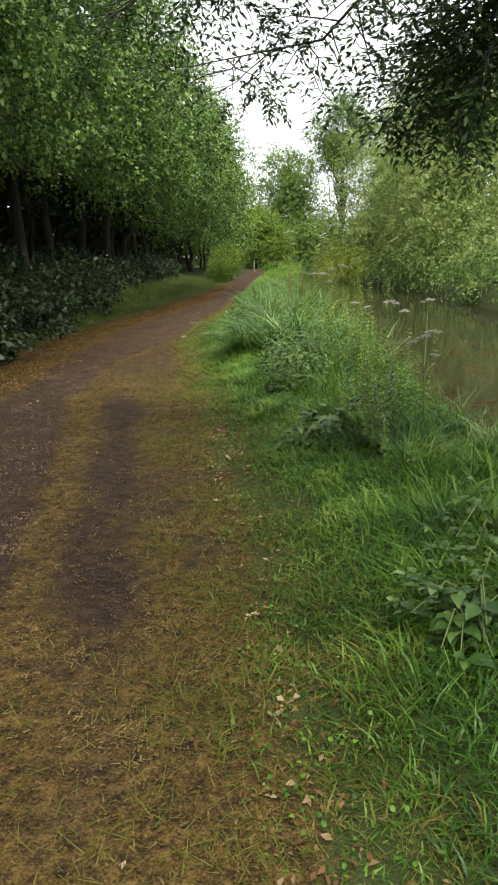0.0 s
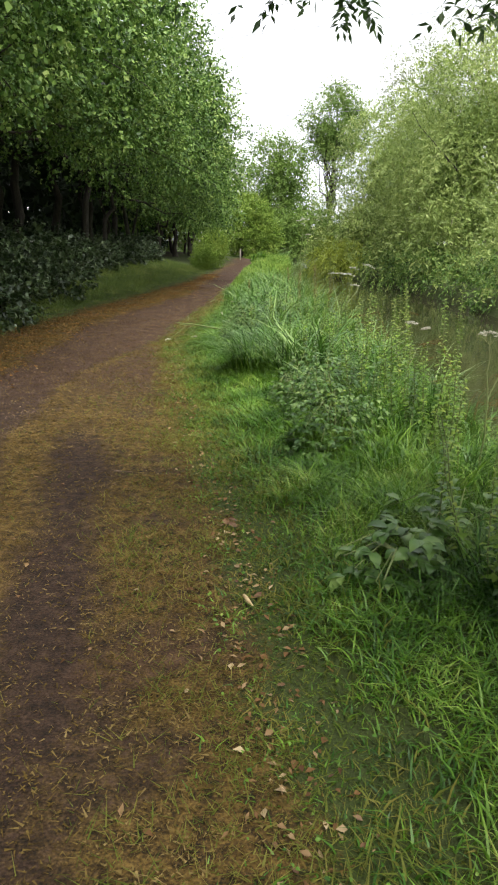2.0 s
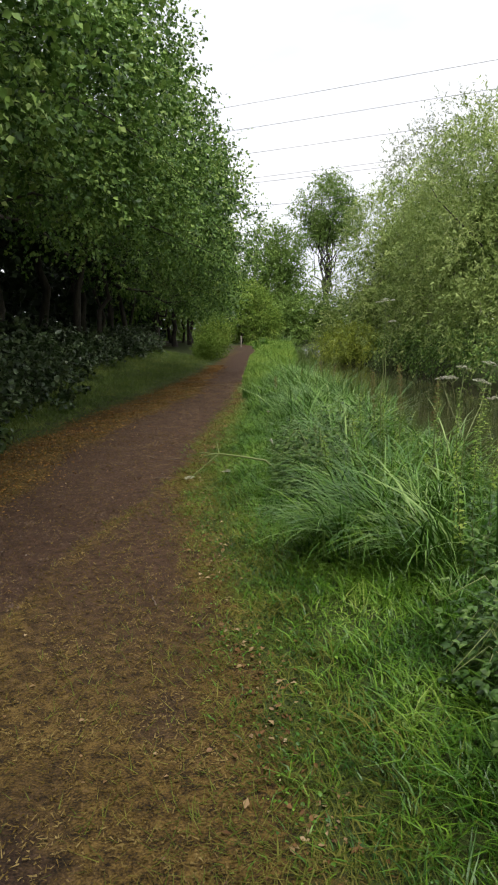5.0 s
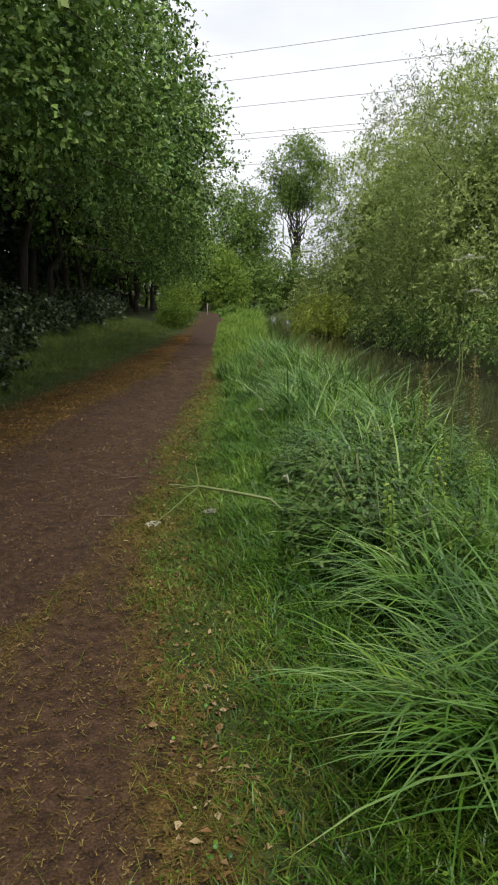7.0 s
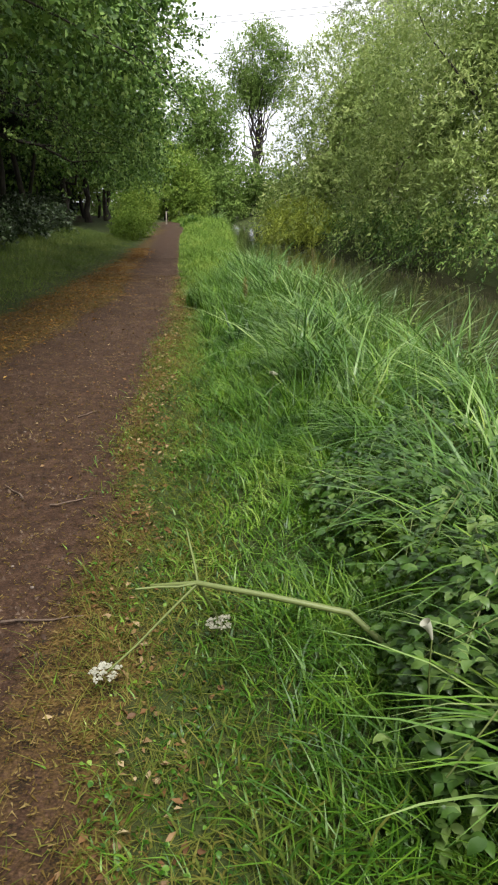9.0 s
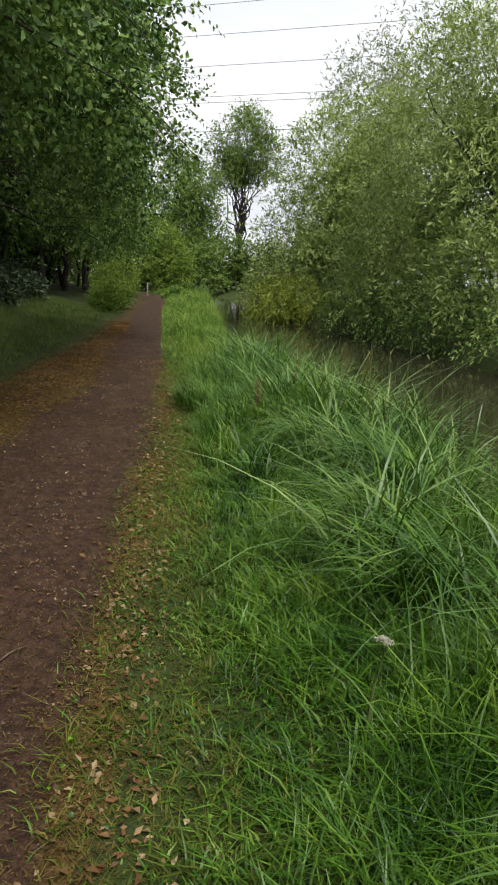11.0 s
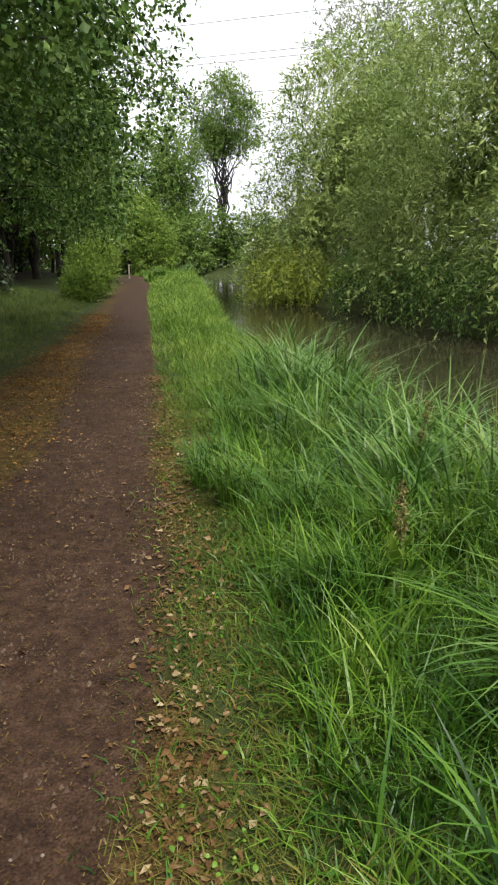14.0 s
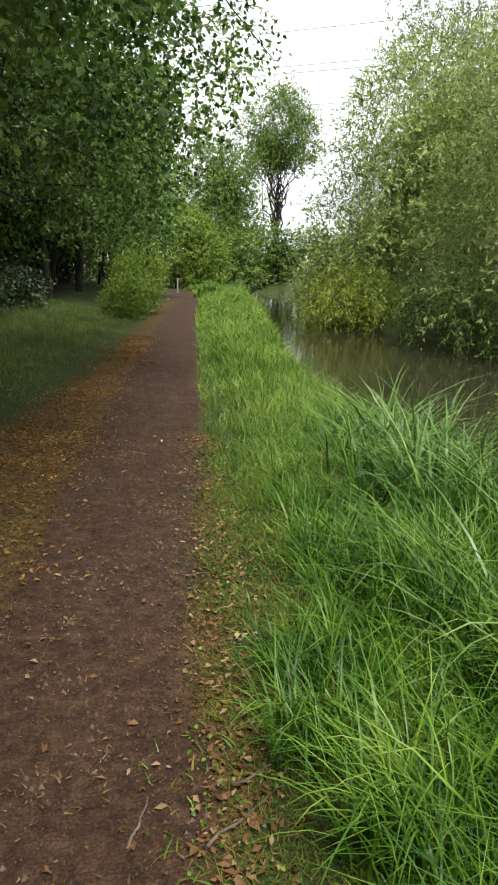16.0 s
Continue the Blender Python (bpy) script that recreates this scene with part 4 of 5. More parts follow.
def bramble(x, y, r, h, n, label="tangled dark green bramble with three-part leaves", mat=None, size=0.041, name="bramble_bush"):
    e = base(name, x, y)
    z0 = e.location.z
    for i in range(6):
        a = rng.uniform(0, 6.283)
        top = np.array([x + 0.5 * r * math.cos(a), y + 0.5 * r * math.sin(a), z0 + h * rng.uniform(0.7, 1.0)])
        end = np.array([x + r * math.cos(a), y + r * math.sin(a), z0 + h * rng.uniform(0.2, 0.6)])
        p = np.array([(x, y, z0 - 0.02), (x + 0.15 * r * math.cos(a), y + 0.15 * r * math.sin(a), z0 + h * 0.5), top, end])
        hold(mesh_np("cane", *tube(p, [0.005, 0.004, 0.003, 0.002], 5), STEM), e)
    n = int(n * (1.7 if size < 0.1 else 1))
    d = unit(rng.normal(0, 1, (n, 3)))
    d[:, 2] = np.abs(d[:, 2])
    rad = rng.uniform(0.55, 1.05, n) * (1 + 0.18 * np.sin(d[:, 0] * 7) * np.sin(d[:, 1] * 8))
    c = np.array([x, y, z0 + 0.02]) + d * rad[:, None] * [r, r, h]
    pieces = []
    for k, turn in enumerate((0.0, 0.95, -0.95)):
        az = np.arctan2(d[:, 1], d[:, 0]) + rng.normal(0, 0.25, n) + turn
        al = np.stack([np.cos(az), np.sin(az), -0.25 + rng.normal(0, 0.25, n)], -1)
        ln = size * rng.uniform(0.7, 1.3, n)
        pieces.append(broad_leaves(c, al, d * 0.5 + [0, 0, 1.0] + rng.normal(0, 0.2, (n, 3)), ln, ln * 0.62))
    v, f = merge(pieces)
    hold(mesh_np("foliage", v, f, mat or BRAMBLE), e)
    return tagged(e, label, "bramble", "brambles on the bank")


for bx, by, r, h, n in [(3.2, -2.9, 0.42, 0.5, 230), (3.35, -3.7, 0.4, 0.45, 200), (3.1, -2.2, 0.4, 0.5, 200), (3.55, -2.4, 0.4, 0.6, 200),
                        (3.0, -2.55, 0.28, 0.32, 110), (1.92, 1.45, 0.42, 0.62, 300), (2.0, 0.95, 0.42, 0.6, 260), (2.3, 1.9, 0.45, 0.7, 260), (1.75, 2.2, 0.36, 0.42, 240),
                        (1.88, 1.2, 0.34, 0.4, 200), (1.6, 2.75, 0.3, 0.32, 170), (1.95, 2.9, 0.35, 0.5, 160), (4.55, -8.2, 0.3, 0.25, 60), (4.7, -7.6, 0.3, 0.28, 60)]:
    bramble(bx, by, r, h, n)
for bx, by, r, h, n in [(4.5, -8.35, 0.22, 0.2, 16), (2.95, -2.65, 0.2, 0.34, 14), (3.15, -2.75, 0.25, 0.32, 18), (3.75, -5.6, 0.3, 0.22, 26), (4.0, -5.2, 0.35, 0.25, 26)]:
    bramble(bx, by, r, h, n, "low hogweed with broad green leaves", BRAMBLE, 0.08, "hogweed_plant")


def weed_plant(h, name="nettle_plant", mat=None, leaf=0.052, label="upright leafy nettle on the bank"):
    """A stem with pairs of pointed leaves, built at the origin."""
    e = empty(name, 0, 0, 0)
    top = (rng.normal(0, 0.05 * h), rng.normal(0, 0.05 * h), h)
    line = wander((0, 0, -0.02), top, 0.06, 6)
    o = mesh_np("stem", *tube(line, np.linspace(0.005, 0.002, 6), 5), STEM)
    o.parent = e
    k = int(h / 0.026)
    s = np.repeat(np.linspace(0.12, 0.99, k), 2)
    az = np.repeat(np.arange(k) * 1.6, 2) + np.tile([0, math.pi], k) + rng.normal(0, 0.2, 2 * k)
    pos = np.stack([np.interp(s, np.linspace(0, 1, 6), line[:, i]) for i in range(3)], -1)
    al = np.stack([np.cos(az), np.sin(az), rng.uniform(-0.35, 0.35, 2 * k)], -1)
    ln = leaf * (1.15 - 0.6 * s) * rng.uniform(0.8, 1.2, 2 * k)
    o = mesh_np("foliage", *broad_leaves(pos, al, np.tile([0, 0, 1.0], (2 * k, 1)) + rng.normal(0, 0.2, (2 * k, 3)), ln, ln * 0.5), mat or WEED)
    o.parent = e
    return tagged(e, label, "weed", "leafy weeds on the bank")


protos = [weed_plant(h) for h in (0.35, 0.48, 0.6, 0.75)] + [weed_plant(0.55, "dock_plant", BRAMBLE, 0.07, "leafy green dock on the bank")]
spots = []
for cx, cy, sx, sy, k in [(4.1, -3.9, 0.45, 0.8, 34), (3.5, -3.2, 0.35, 0.8, 20), (3.35, -1.6, 0.35, 0.8, 22), (3.3, 0.6, 0.35, 0.9, 26), (2.55, 2.1, 0.35, 0.7, 26),
                          (2.7, 4.0, 0.3, 0.9, 16), (1.75, 8.9, 0.35, 0.7, 22), (2.3, 7.0, 0.3, 0.9, 16), (3.9, -5.8, 0.35, 0.7, 20), (1.1, 12.3, 0.2, 0.5, 10), (2.2, 0.6, 0.3, 0.6, 12)]:
    for _ in range(k):
        spots.append((cx + rng.normal(0, sx * 0.6), cy + rng.normal(0, sy * 0.6)))
used = [0] * len(protos)
for i, (wx, wy) in enumerate(spots):
    wx = min(max(wx, float(path_right(wy)) + 0.95), float(water_left(wy)) + 0.05)
    k = i % len(protos)
    m = pose(wx, wy, float(ground_z(wx, wy)), rng.uniform(-10, 10), rng.uniform(-10, 10), rng.uniform(0, 360))
    if used[k] == 0:
        protos[k].matrix_basis = m
    else:
        copy_thing(protos[k], m)
    used[k] += 1


# tall yellowing nettles standing out against the water
tall_weeds = [weed_plant(0.95, "nettle_plant", WEED, 0.06, "tall yellow-green nettle at the water's edge"), weed_plant(1.05, "nettle_plant", WEED, 0.055, "tall yellow-green nettle at the water's edge")]
for i in range(16):
    wy = rng.uniform(-3.4, -1.3) if i < 11 else rng.uniform(0.2, 1.6)
    wx = float(water_left(wy)) - rng.uniform(0.35, 0.85)
    m = pose(wx, wy, float(ground_z(wx, wy)), rng.uniform(-8, 8), rng.uniform(-8, 8), rng.uniform(0, 360))
    if i < 2:
        tall_weeds[i].matrix_basis = m
    else:
        copy_thing(tall_weeds[i % 2], m)


def umbel_head(c, r, tilt):
    """A flat head of many small cream flowers."""
    hubs, each = 11, 16
    n = hubs * each
    k = np.repeat(np.arange(hubs), each)
    hr = np.where(k == 0, 0.0, np.where(k < 4, 0.42, 0.84)) * r
    ha = k * 2.4 + rng.normal(0, 0.2, hubs)[k]
    a, q = rng.uniform(0, 6.283, n), 0.24 * r * np.sqrt(rng.random(n))
    p = np.stack([hr * np.cos(ha) + q * np.cos(a), hr * np.sin(ha) + q * np.sin(a), 0.3 * r * (1 - (hr / r) ** 2) + 0.12 * r - 1.6 * q * q / r], -1)
    p += rng.normal(0, 0.0015, (n, 3))
    p[:, 2] += p[:, 0] * tilt
    al = rng.normal(0, 1, (n, 3)) * [1, 1, 0.25]
    return leaves(p + c, al, rng.normal(0, 0.25, (n, 3)) + [0, 0, 1.0], np.full(n, 0.011), np.full(n, 0.01), 0.3)


def umbellifer(x, y, h, heads, label="tall stem with flat cream-white flower heads"):
    """heads: offsets from the stem's foot, metres, with their radius."""
    e = base("hogweed_flower", x, y)
    z0 = e.location.z
    fork = np.array([x + rng.normal(0, 0.02), y, z0 + h * 0.62])
    hold(mesh_np("stem", *tube(wander((x, y, z0 - 0.03), fork, 0.05, 6), np.linspace(0.007, 0.005, 6), 6), STEM), e)
    for dx, dy, dz, r in heads:
        c = np.array([x + dx, y + dy, z0 + dz])
        stalk = hold(mesh_np("stalk", *tube(wander(fork, c - [0, 0, 0.05], 0.08, 5), np.linspace(0.004, 0.0025, 5), 5), STEM), e)
        rays = []
        for i in range(9):
            a = i * 0.698
            rays.append(tube([c - [0, 0, 0.05], c + [0.4 * r * math.cos(a), 0.4 * r * math.sin(a), -0.02], c + [0.8 * r * math.cos(a), 0.8 * r * math.sin(a), 0]], [0.0014, 0.0012, 0.001], 4))
        mesh_np("umbel_ray", *merge(rays), STEM, stalk)
        tagged(mesh_np("flower_head", *umbel_head(c, r, rng.normal(0, 0.15)), PETAL, stalk), "cream-white flower head", kind="stuff")
    return tagged(e, label, "flower", "flowering hogweed on the bank")


umbellifer(4.5, -5.2, 0.7, [(0.04, 0.5, 0.93, 0.055), (-0.03, -0.35, 0.74, 0.055), (0.04, -0.25, 0.76, 0.06), (-0.1, -0.2, 0.69, 0.04), (0.08, 0.1, 0.55, 0.035)])
umbellifer(4.25, -4.2, 0.8, [(0.0, 0.05, 0.88, 0.075), (0.12, 0.1, 0.8, 0.05)])
umbellifer(3.9, -2.7, 0.7, [(-0.03, -0.05, 0.78, 0.05), (0.1, 0.15, 0.72, 0.04)])
umbellifer(3.15, 0.6, 0.9, [(0.13, -0.15, 1.04, 0.065), (-0.1, 0.35, 1.03, 0.065), (0.35, 0.7, 1.12, 0.085), (0.2, -0.35, 0.93, 0.055)])
umbellifer(3.2, 1.4, 0.9, [(-0.05, -0.2, 1.0, 0.06), (0.1, 0.2, 1.06, 0.07)])
umbellifer(2.55, 1.6, 1.35, [(0.03, 0.0, 1.68, 0.09), (0.1, 0.1, 1.5, 0.04)])
umbellifer(1.12, 4.0, 0.3, [(0.04, 0.0, 0.35, 0.02)])

# a broken flower stalk lying out over the path edge
e = base("fallen_stalk", 1.44, 1.6)
line = np.array([(1.55, 1.56, 0.16), (1.44, 1.59, 0.25), (1.18, 1.63, 0.28), (0.96, 1.66, 0.3), (0.8, 1.69, 0.27)])
hold(mesh_np("stem", *tube(line, [0.011, 0.011, 0.01, 0.009, 0.004], 7), STEM, smooth=True), e)
for a, b, r in [((0.96, 1.66, 0.3), (1.02, 1.74, 0.1), 0.05), ((0.96, 1.66, 0.3), (0.69, 1.48, 0.08), 0.055), ((0.96, 1.66, 0.3), (0.78, 1.56, 0.33), 0.0), ((0.96, 1.66, 0.3), (0.9, 1.85, 0.4), 0.0)]:
    stalk = hold(mesh_np("stalk", *tube(wander(a, b, 0.05, 4), [0.005, 0.004, 0.004, 0.003], 5), STEM), e)
    if r:
        tagged(mesh_np("flower_head", *umbel_head(np.array(b), r * 0.8, 0.1), PETAL, stalk), "cream-white flower head", kind="stuff")
tagged(e, "broken hogweed stalk with cream flowers lying across grass", "flower stalk")


def dock(x, y, h=0.7):
    e = base("dock_plant", x, y)
    z0 = e.location.z
    n = 11
    az = rng.uniform(0, 6.283, n)
    al = np.stack([np.cos(az) * 0.5, np.sin(az) * 0.5, rng.uniform(0.5, 1.2, n)], -1)
    ln = rng.uniform(0.1, 0.2, n)
    hold(mesh_np("foliage", *broad_leaves(np.stack([np.full(n, x), np.full(n, y), z0 + rng.uniform(0, 0.3, n)], -1), al, rng.normal(0, 1, (n, 3)), ln, ln * 0.27), WEED), e)
    top = (x + rng.normal(0, 0.05), y, z0 + h)
    line = wander((x, y, z0 - 0.02), top, 0.05, 6)
    stem = hold(mesh_np("stem", *tube(line, np.linspace(0.006, 0.003, 6), 5), STEM), e)
    k = 240
    s = rng.uniform(0.6, 1.0, k)
    p = np.stack([np.interp(s, np.linspace(0, 1, 6), line[:, i]) for i in range(3)], -1) + rng.normal(0, 0.014, (k, 3))
    tagged(mesh_np("seed_head", *leaves(p, rng.normal(0, 1, (k, 3)), rng.normal(0, 1, (k, 3)), np.full(k, 0.016), np.full(k, 0.011)), SEED, stem), "brownish seed spike", kind="stuff")
    return tagged(e, "dock with long green leaves and a brownish seed spike", "dock", "docks on the bank")


for dx, dy, h in [(1.62, 9.0, 0.85), (1.75, 9.3, 0.8), (2.0, 8.6, 0.7), (0.75, 8.35, 0.55), (1.05, 9.6, 0.6), (2.5, 2.4, 1.0), (2.75, 2.0, 1.1), (3.0, 1.1, 1.0), (1.25, 12.0, 0.7)]:
    dock(dx, dy, h)


# flowering grass stems leaning over the water
def bent_grass(x, y, n=12, h=0.8):
    e = base("dry_grass_clump", x, y)
    z0 = e.location.z
    for i in range(n):
        a = rng.uniform(-0.8, 0.8) + rng.choice([0.0, 3.1])
        foot = np.array([x + rng.normal(0, 0.06), y + rng.normal(0, 0.06), z0 - 0.02])
        k = h * rng.uniform(0.7, 1.1)
        top = foot + [0.35 * k * math.cos(a), 0.35 * k * math.sin(a), k]
        tip = top + [0.14 * math.cos(a), 0.14 * math.sin(a), -0.03]
        mid = (foot + top) / 2 + [-0.05 * math.cos(a), -0.05 * math.sin(a), 0.06]
        stalk = mesh_np("stem", *tube([foot, mid, top, tip], [0.0025, 0.002, 0.0018, 0.001], 4), DRY)
        hold(stalk, e)
        m = 26
        p = top + (tip - top) * rng.random((m, 1)) * 1.1 + rng.normal(0, 0.006, (m, 3))
        hold(mesh_np("seed_head", *leaves(p, (tip - top) + rng.normal(0, 0.05, (m, 3)), rng.normal(0, 1, (m, 3)), np.full(m, 0.02), np.full(m, 0.006)), DRY), e)
    return tagged(e, "pale flowering grass stems leaning over the water", "grass", "flowering grasses by the water")


for dx, dy, h in [(4.85, -5.9, 0.5), (4.95, -6.4, 0.45), (4.7, -5.1, 0.55), (4.55, -4.4, 0.6), (4.3, -3.3, 0.7), (3.75, -0.4, 0.7), (2.75, 5.9, 0.7), (2.3, 7.9, 0.7), (1.9, 9.9, 0.7)]:
    bent_grass(dx, dy, 9, h)


# ---- overhanging ash at the start ----
ash = base("ash_tree", 6.4, -13.0)
az0 = ash.location.z
trunk = np.array([(6.4, -13.0, az0 - 0.1), (6.35, -13.0, 1.5), (6.2, -12.8, 3.2), (6.3, -12.6, 5.5), (6.2, -12.7, 8.0)])
hold(mesh_np("trunk", *tube(trunk, [0.3, 0.24, 0.2, 0.15, 0.08], 10), BARK, smooth=True), ash)
limbs = [np.array([(5.3, -8.2, 3.9), (5.0, -7.4, 3.1), (4.75, -6.8, 2.6), (4.5, -6.4, 2.3)]),
         np.array([(5.9, -10.5, 3.9), (5.1, -7.6, 3.2), (4.85, -6.9, 2.6), (4.7, -6.6, 2.2)]),
         np.array([(6.25, -12.8, 3.0), (5.9, -10.5, 3.9), (5.3, -8.2, 3.9), (4.6, -6.4, 3.2), (3.8, -5.6, 2.75), (2.9, -5.1, 2.8)]),
         np.array([(5.9, -10.5, 3.9), (5.6, -8.0, 3.7), (5.2, -6.6, 3.1), (4.9, -6.2, 2.7), (4.6, -6.0, 2.3)]),
         np.array([(5.3, -8.2, 3.9), (4.3, -6.8, 3.5), (3.3, -6.0, 3.2), (2.3, -5.5, 3.1)]),
         np.array([(6.2, -12.5, 4.5), (4.5, -10.0, 5.0), (3.0, -7.5, 4.6), (2.0, -5.5, 4.0), (1.5, -4.6, 3.4)])]
sites = []
for L in limbs:
    hold(mesh_np("limb", *tube(L, np.linspace(0.026, 0.004, len(L)), 6), BARK, smooth=True), ash)
    for s in np.linspace(0.42, 1, 44):
        q = np.array([np.interp(s, np.linspace(0, 1, len(L)), L[:, i]) for i in range(3)])
        go = unit(np.array([rng.normal(-0.2, 0.8), rng.normal(0.1, 0.6), rng.normal(-0.55, 0.45)]))
        end = q + go * rng.uniform(0.3, 0.75)
        if end[1] > -4.9 or (end[0] < 3.2 and end[1] > -5.4):
            continue
        floor_z = 2.08 + 0.27 * (end[1] + 6.3) + 0.12 * abs(end[0] - 4.7)
        end[2] = max(end[2], floor_z)
        line = wander(q, end, 0.2, 5)
        hold(mesh_np("twig", *tube(line, np.linspace(0.006, 0.002, 5), 4), BARK), ash)
        sites += [(line[k], go) for k in (1, 2, 3, 4, 4)]
P, A = np.array([s[0] for s in sites]), np.array([s[1] for s in sites])
P, A = np.repeat(P, 2, 0), np.repeat(A, 2, 0)
n = len(P)
dirs = unit(A * 0.5 + rng.normal(0, 0.7, (n, 3)) + [0, 0, -0.3])
side = unit(np.cross(dirs, [0, 0, 1.0]))
pos, al = [], []
for k in range(4):
    for sgn in (-1, 1):
        pos.append(P + dirs * (0.05 + 0.045 * k))
        al.append(dirs * 0.7 + side * sgn)
pos.append(P + dirs * 0.22)
al.append(dirs)
pos, al = np.concatenate(pos), np.concatenate(al)
ln = rng.uniform(0.04, 0.068, len(pos))
hold(mesh_np("foliage", *leaves(pos, al + rng.normal(0, 0.15, al.shape), rng.normal(0, 0.4, al.shape) + [0, 0, 1.0], ln, ln * 0.36), ASH), ash)
# upper crown, out of view, added to cast shade on the path's start
v, f = crown_mesh([(5.6 + 1.5 * math.cos(k * 2.4), -10.3 + 1.7 * math.sin(k * 2.4), 5.6 + 0.25 * k, 1.3, 1.3, 0.9) for k in range(9)], 1500, 8, 0.11, 0.045, droop=0.3, twig=0.6)
hold(mesh_np("crown", v, f, ASH), ash)
tagged(ash, "ash tree with dark leafy twigs hanging over the towpath", "tree")

for tx, ty, h in [(-5.3, 46.5, 1.0), (-4.9, 47.5, 1.0), (-5.0, 45.5, 0.9), (-4.5, 46.6, 0.9)]:
    sedge(tx, ty, 120, h, 3.1, 2.0, GRASS, 0.3, "tall pale grass tuft beside the far path", "grass_tuft", 0.03, 0.5)

# ---- power lines beyond the trees ----
for zc in (24.4, 22.0, 19.5, 17.0, 16.5, 14.1):
    s = np.linspace(-150, 150, 40)
    p = np.stack([-10 - 0.95 * s, 72.7 + 0.31 * s, zc + 0.00006 * s**2], -1)
    tagged(mesh_np("power_line", *tube(p, np.full(40, 0.022), 5), WIRE), "grey overhead power cable crossing the sky", "cable", "overhead power cables")

# ---- post at the bend ----
post = base("wooden_post", -7.2, 52.0)
bm = bmesh.new()
bmesh.ops.create_cube(bm, size=1.0, matrix=Matrix.Translation((-7.2, 52.0, post.location.z + 0.4)) @ Matrix.Diagonal((0.09, 0.09, 0.9, 1)))
bmesh.ops.bevel(bm, geom=bm.edges[:], offset=0.015, segments=2, affect="EDGES")
pm = bpy.data.meshes.new("shaft")
bm.to_mesh(pm)
bm.free()
pm.materials.append(POST)
hold(new("shaft", pm), post)
hold(mesh_np("cap", *tube([(-7.2, 52, post.location.z + 0.84), (-7.2, 52, post.location.z + 0.89)], [0.055, 0.025], 8), POST), post)
tagged(post, "weathered pale wooden post beside the path bend", "post")


# ---- litter on the path ----
def fallen_leaf_mesh(seed):
    r = np.random.default_rng(seed)
    L, W = 0.05, 0.03 + 0.008 * r.random()
    v = [(0, -L / 2, 0.002)]
    for s, w in ((-0.25, 0.4), (0.05, 0.5), (0.3, 0.28)):
        v += [(W * w, L * s, 0.006 + 0.006 * r.random()), (0, L * s, 0.003), (-W * w, L * s, 0.006 + 0.006 * r.random())]
    v.append((0.004, L / 2, 0.008))
    f = [(0, 1, 2), (0, 2, 3), (1, 4, 5), (1, 5, 2), (2, 5, 6), (2, 6, 3), (4, 7, 8), (4, 8, 5), (5, 8, 9), (5, 9, 6), (7, 10, 8), (8, 10, 9)]
    me = bpy.data.meshes.new("fallen_leaf")
    me.from_pydata(v, [], f)
    me.materials.append(LITTER_ONE)
    return me


def object_random_material(name, stops, rough=0.7):
    m, nt, out = node_material(name)
    info = nt.nodes.new("ShaderNodeObjectInfo")
    r = ramp_node(nt, stops)
    nt.links.new(info.outputs["Random"], r.inputs["Fac"])
    b = nt.nodes.new("ShaderNodeBsdfPrincipled")
    b.inputs["Roughness"].default_value = rough
    geo = nt.nodes.new("ShaderNodeNewGeometry")
    noi = nt.nodes.new("ShaderNodeTexNoise")
    noi.inputs["Scale"].default_value = 90
    nt.links.new(geo.outputs["Position"], noi.inputs["Vector"])
    mx = nt.nodes.new("ShaderNodeMix")
    mx.data_type, mx.blend_type = "RGBA", "MULTIPLY"
    mx.inputs["Factor"].default_value = 0.5
    nt.links.new(r.outputs["Color"], mx.inputs[6])
    nt.links.new(noi.outputs["Fac"], mx.inputs[7])
    nt.links.new(mx.outputs[2], b.inputs["Base Color"])
    nt.links.new(b.outputs[0], out.inputs["Surface"])
    return m


LITTER_ONE = object_random_material("dead_leaf", [(0.0, (0.09, 0.035, 0.013)), (0.5, (0.2, 0.105, 0.042)), (1.0, (0.36, 0.26, 0.14))])
PEBBLE = object_random_material("path_pebble", [(0.0, (0.09, 0.068, 0.055)), (1.0, (0.26, 0.21, 0.17))])

leaf_meshes = [fallen_leaf_mesh(s) for s in range(5)]
for i in range(290):
    y = rng.uniform(-10.3, 13)
    if rng.random() < 0.78:
        x = float(path_right(y)) + rng.normal(-0.03, 0.11)
    else:
        x = rng.uniform(float(path_left(y)), float(path_right(y)))
    o = new("fallen_leaf", leaf_meshes[i % 5])
    s = rng.uniform(0.3, 0.7)
    o.matrix_world = pose(x, y, float(ground_z(x, y)) + 0.008, rng.uniform(-18, 18), rng.uniform(-18, 18), rng.uniform(0, 360)) @ Matrix.Diagonal((s, s, s, 1))
    tagged(o, "curled dry brown leaf lying on the path", "leaf", "fallen leaves on the path")

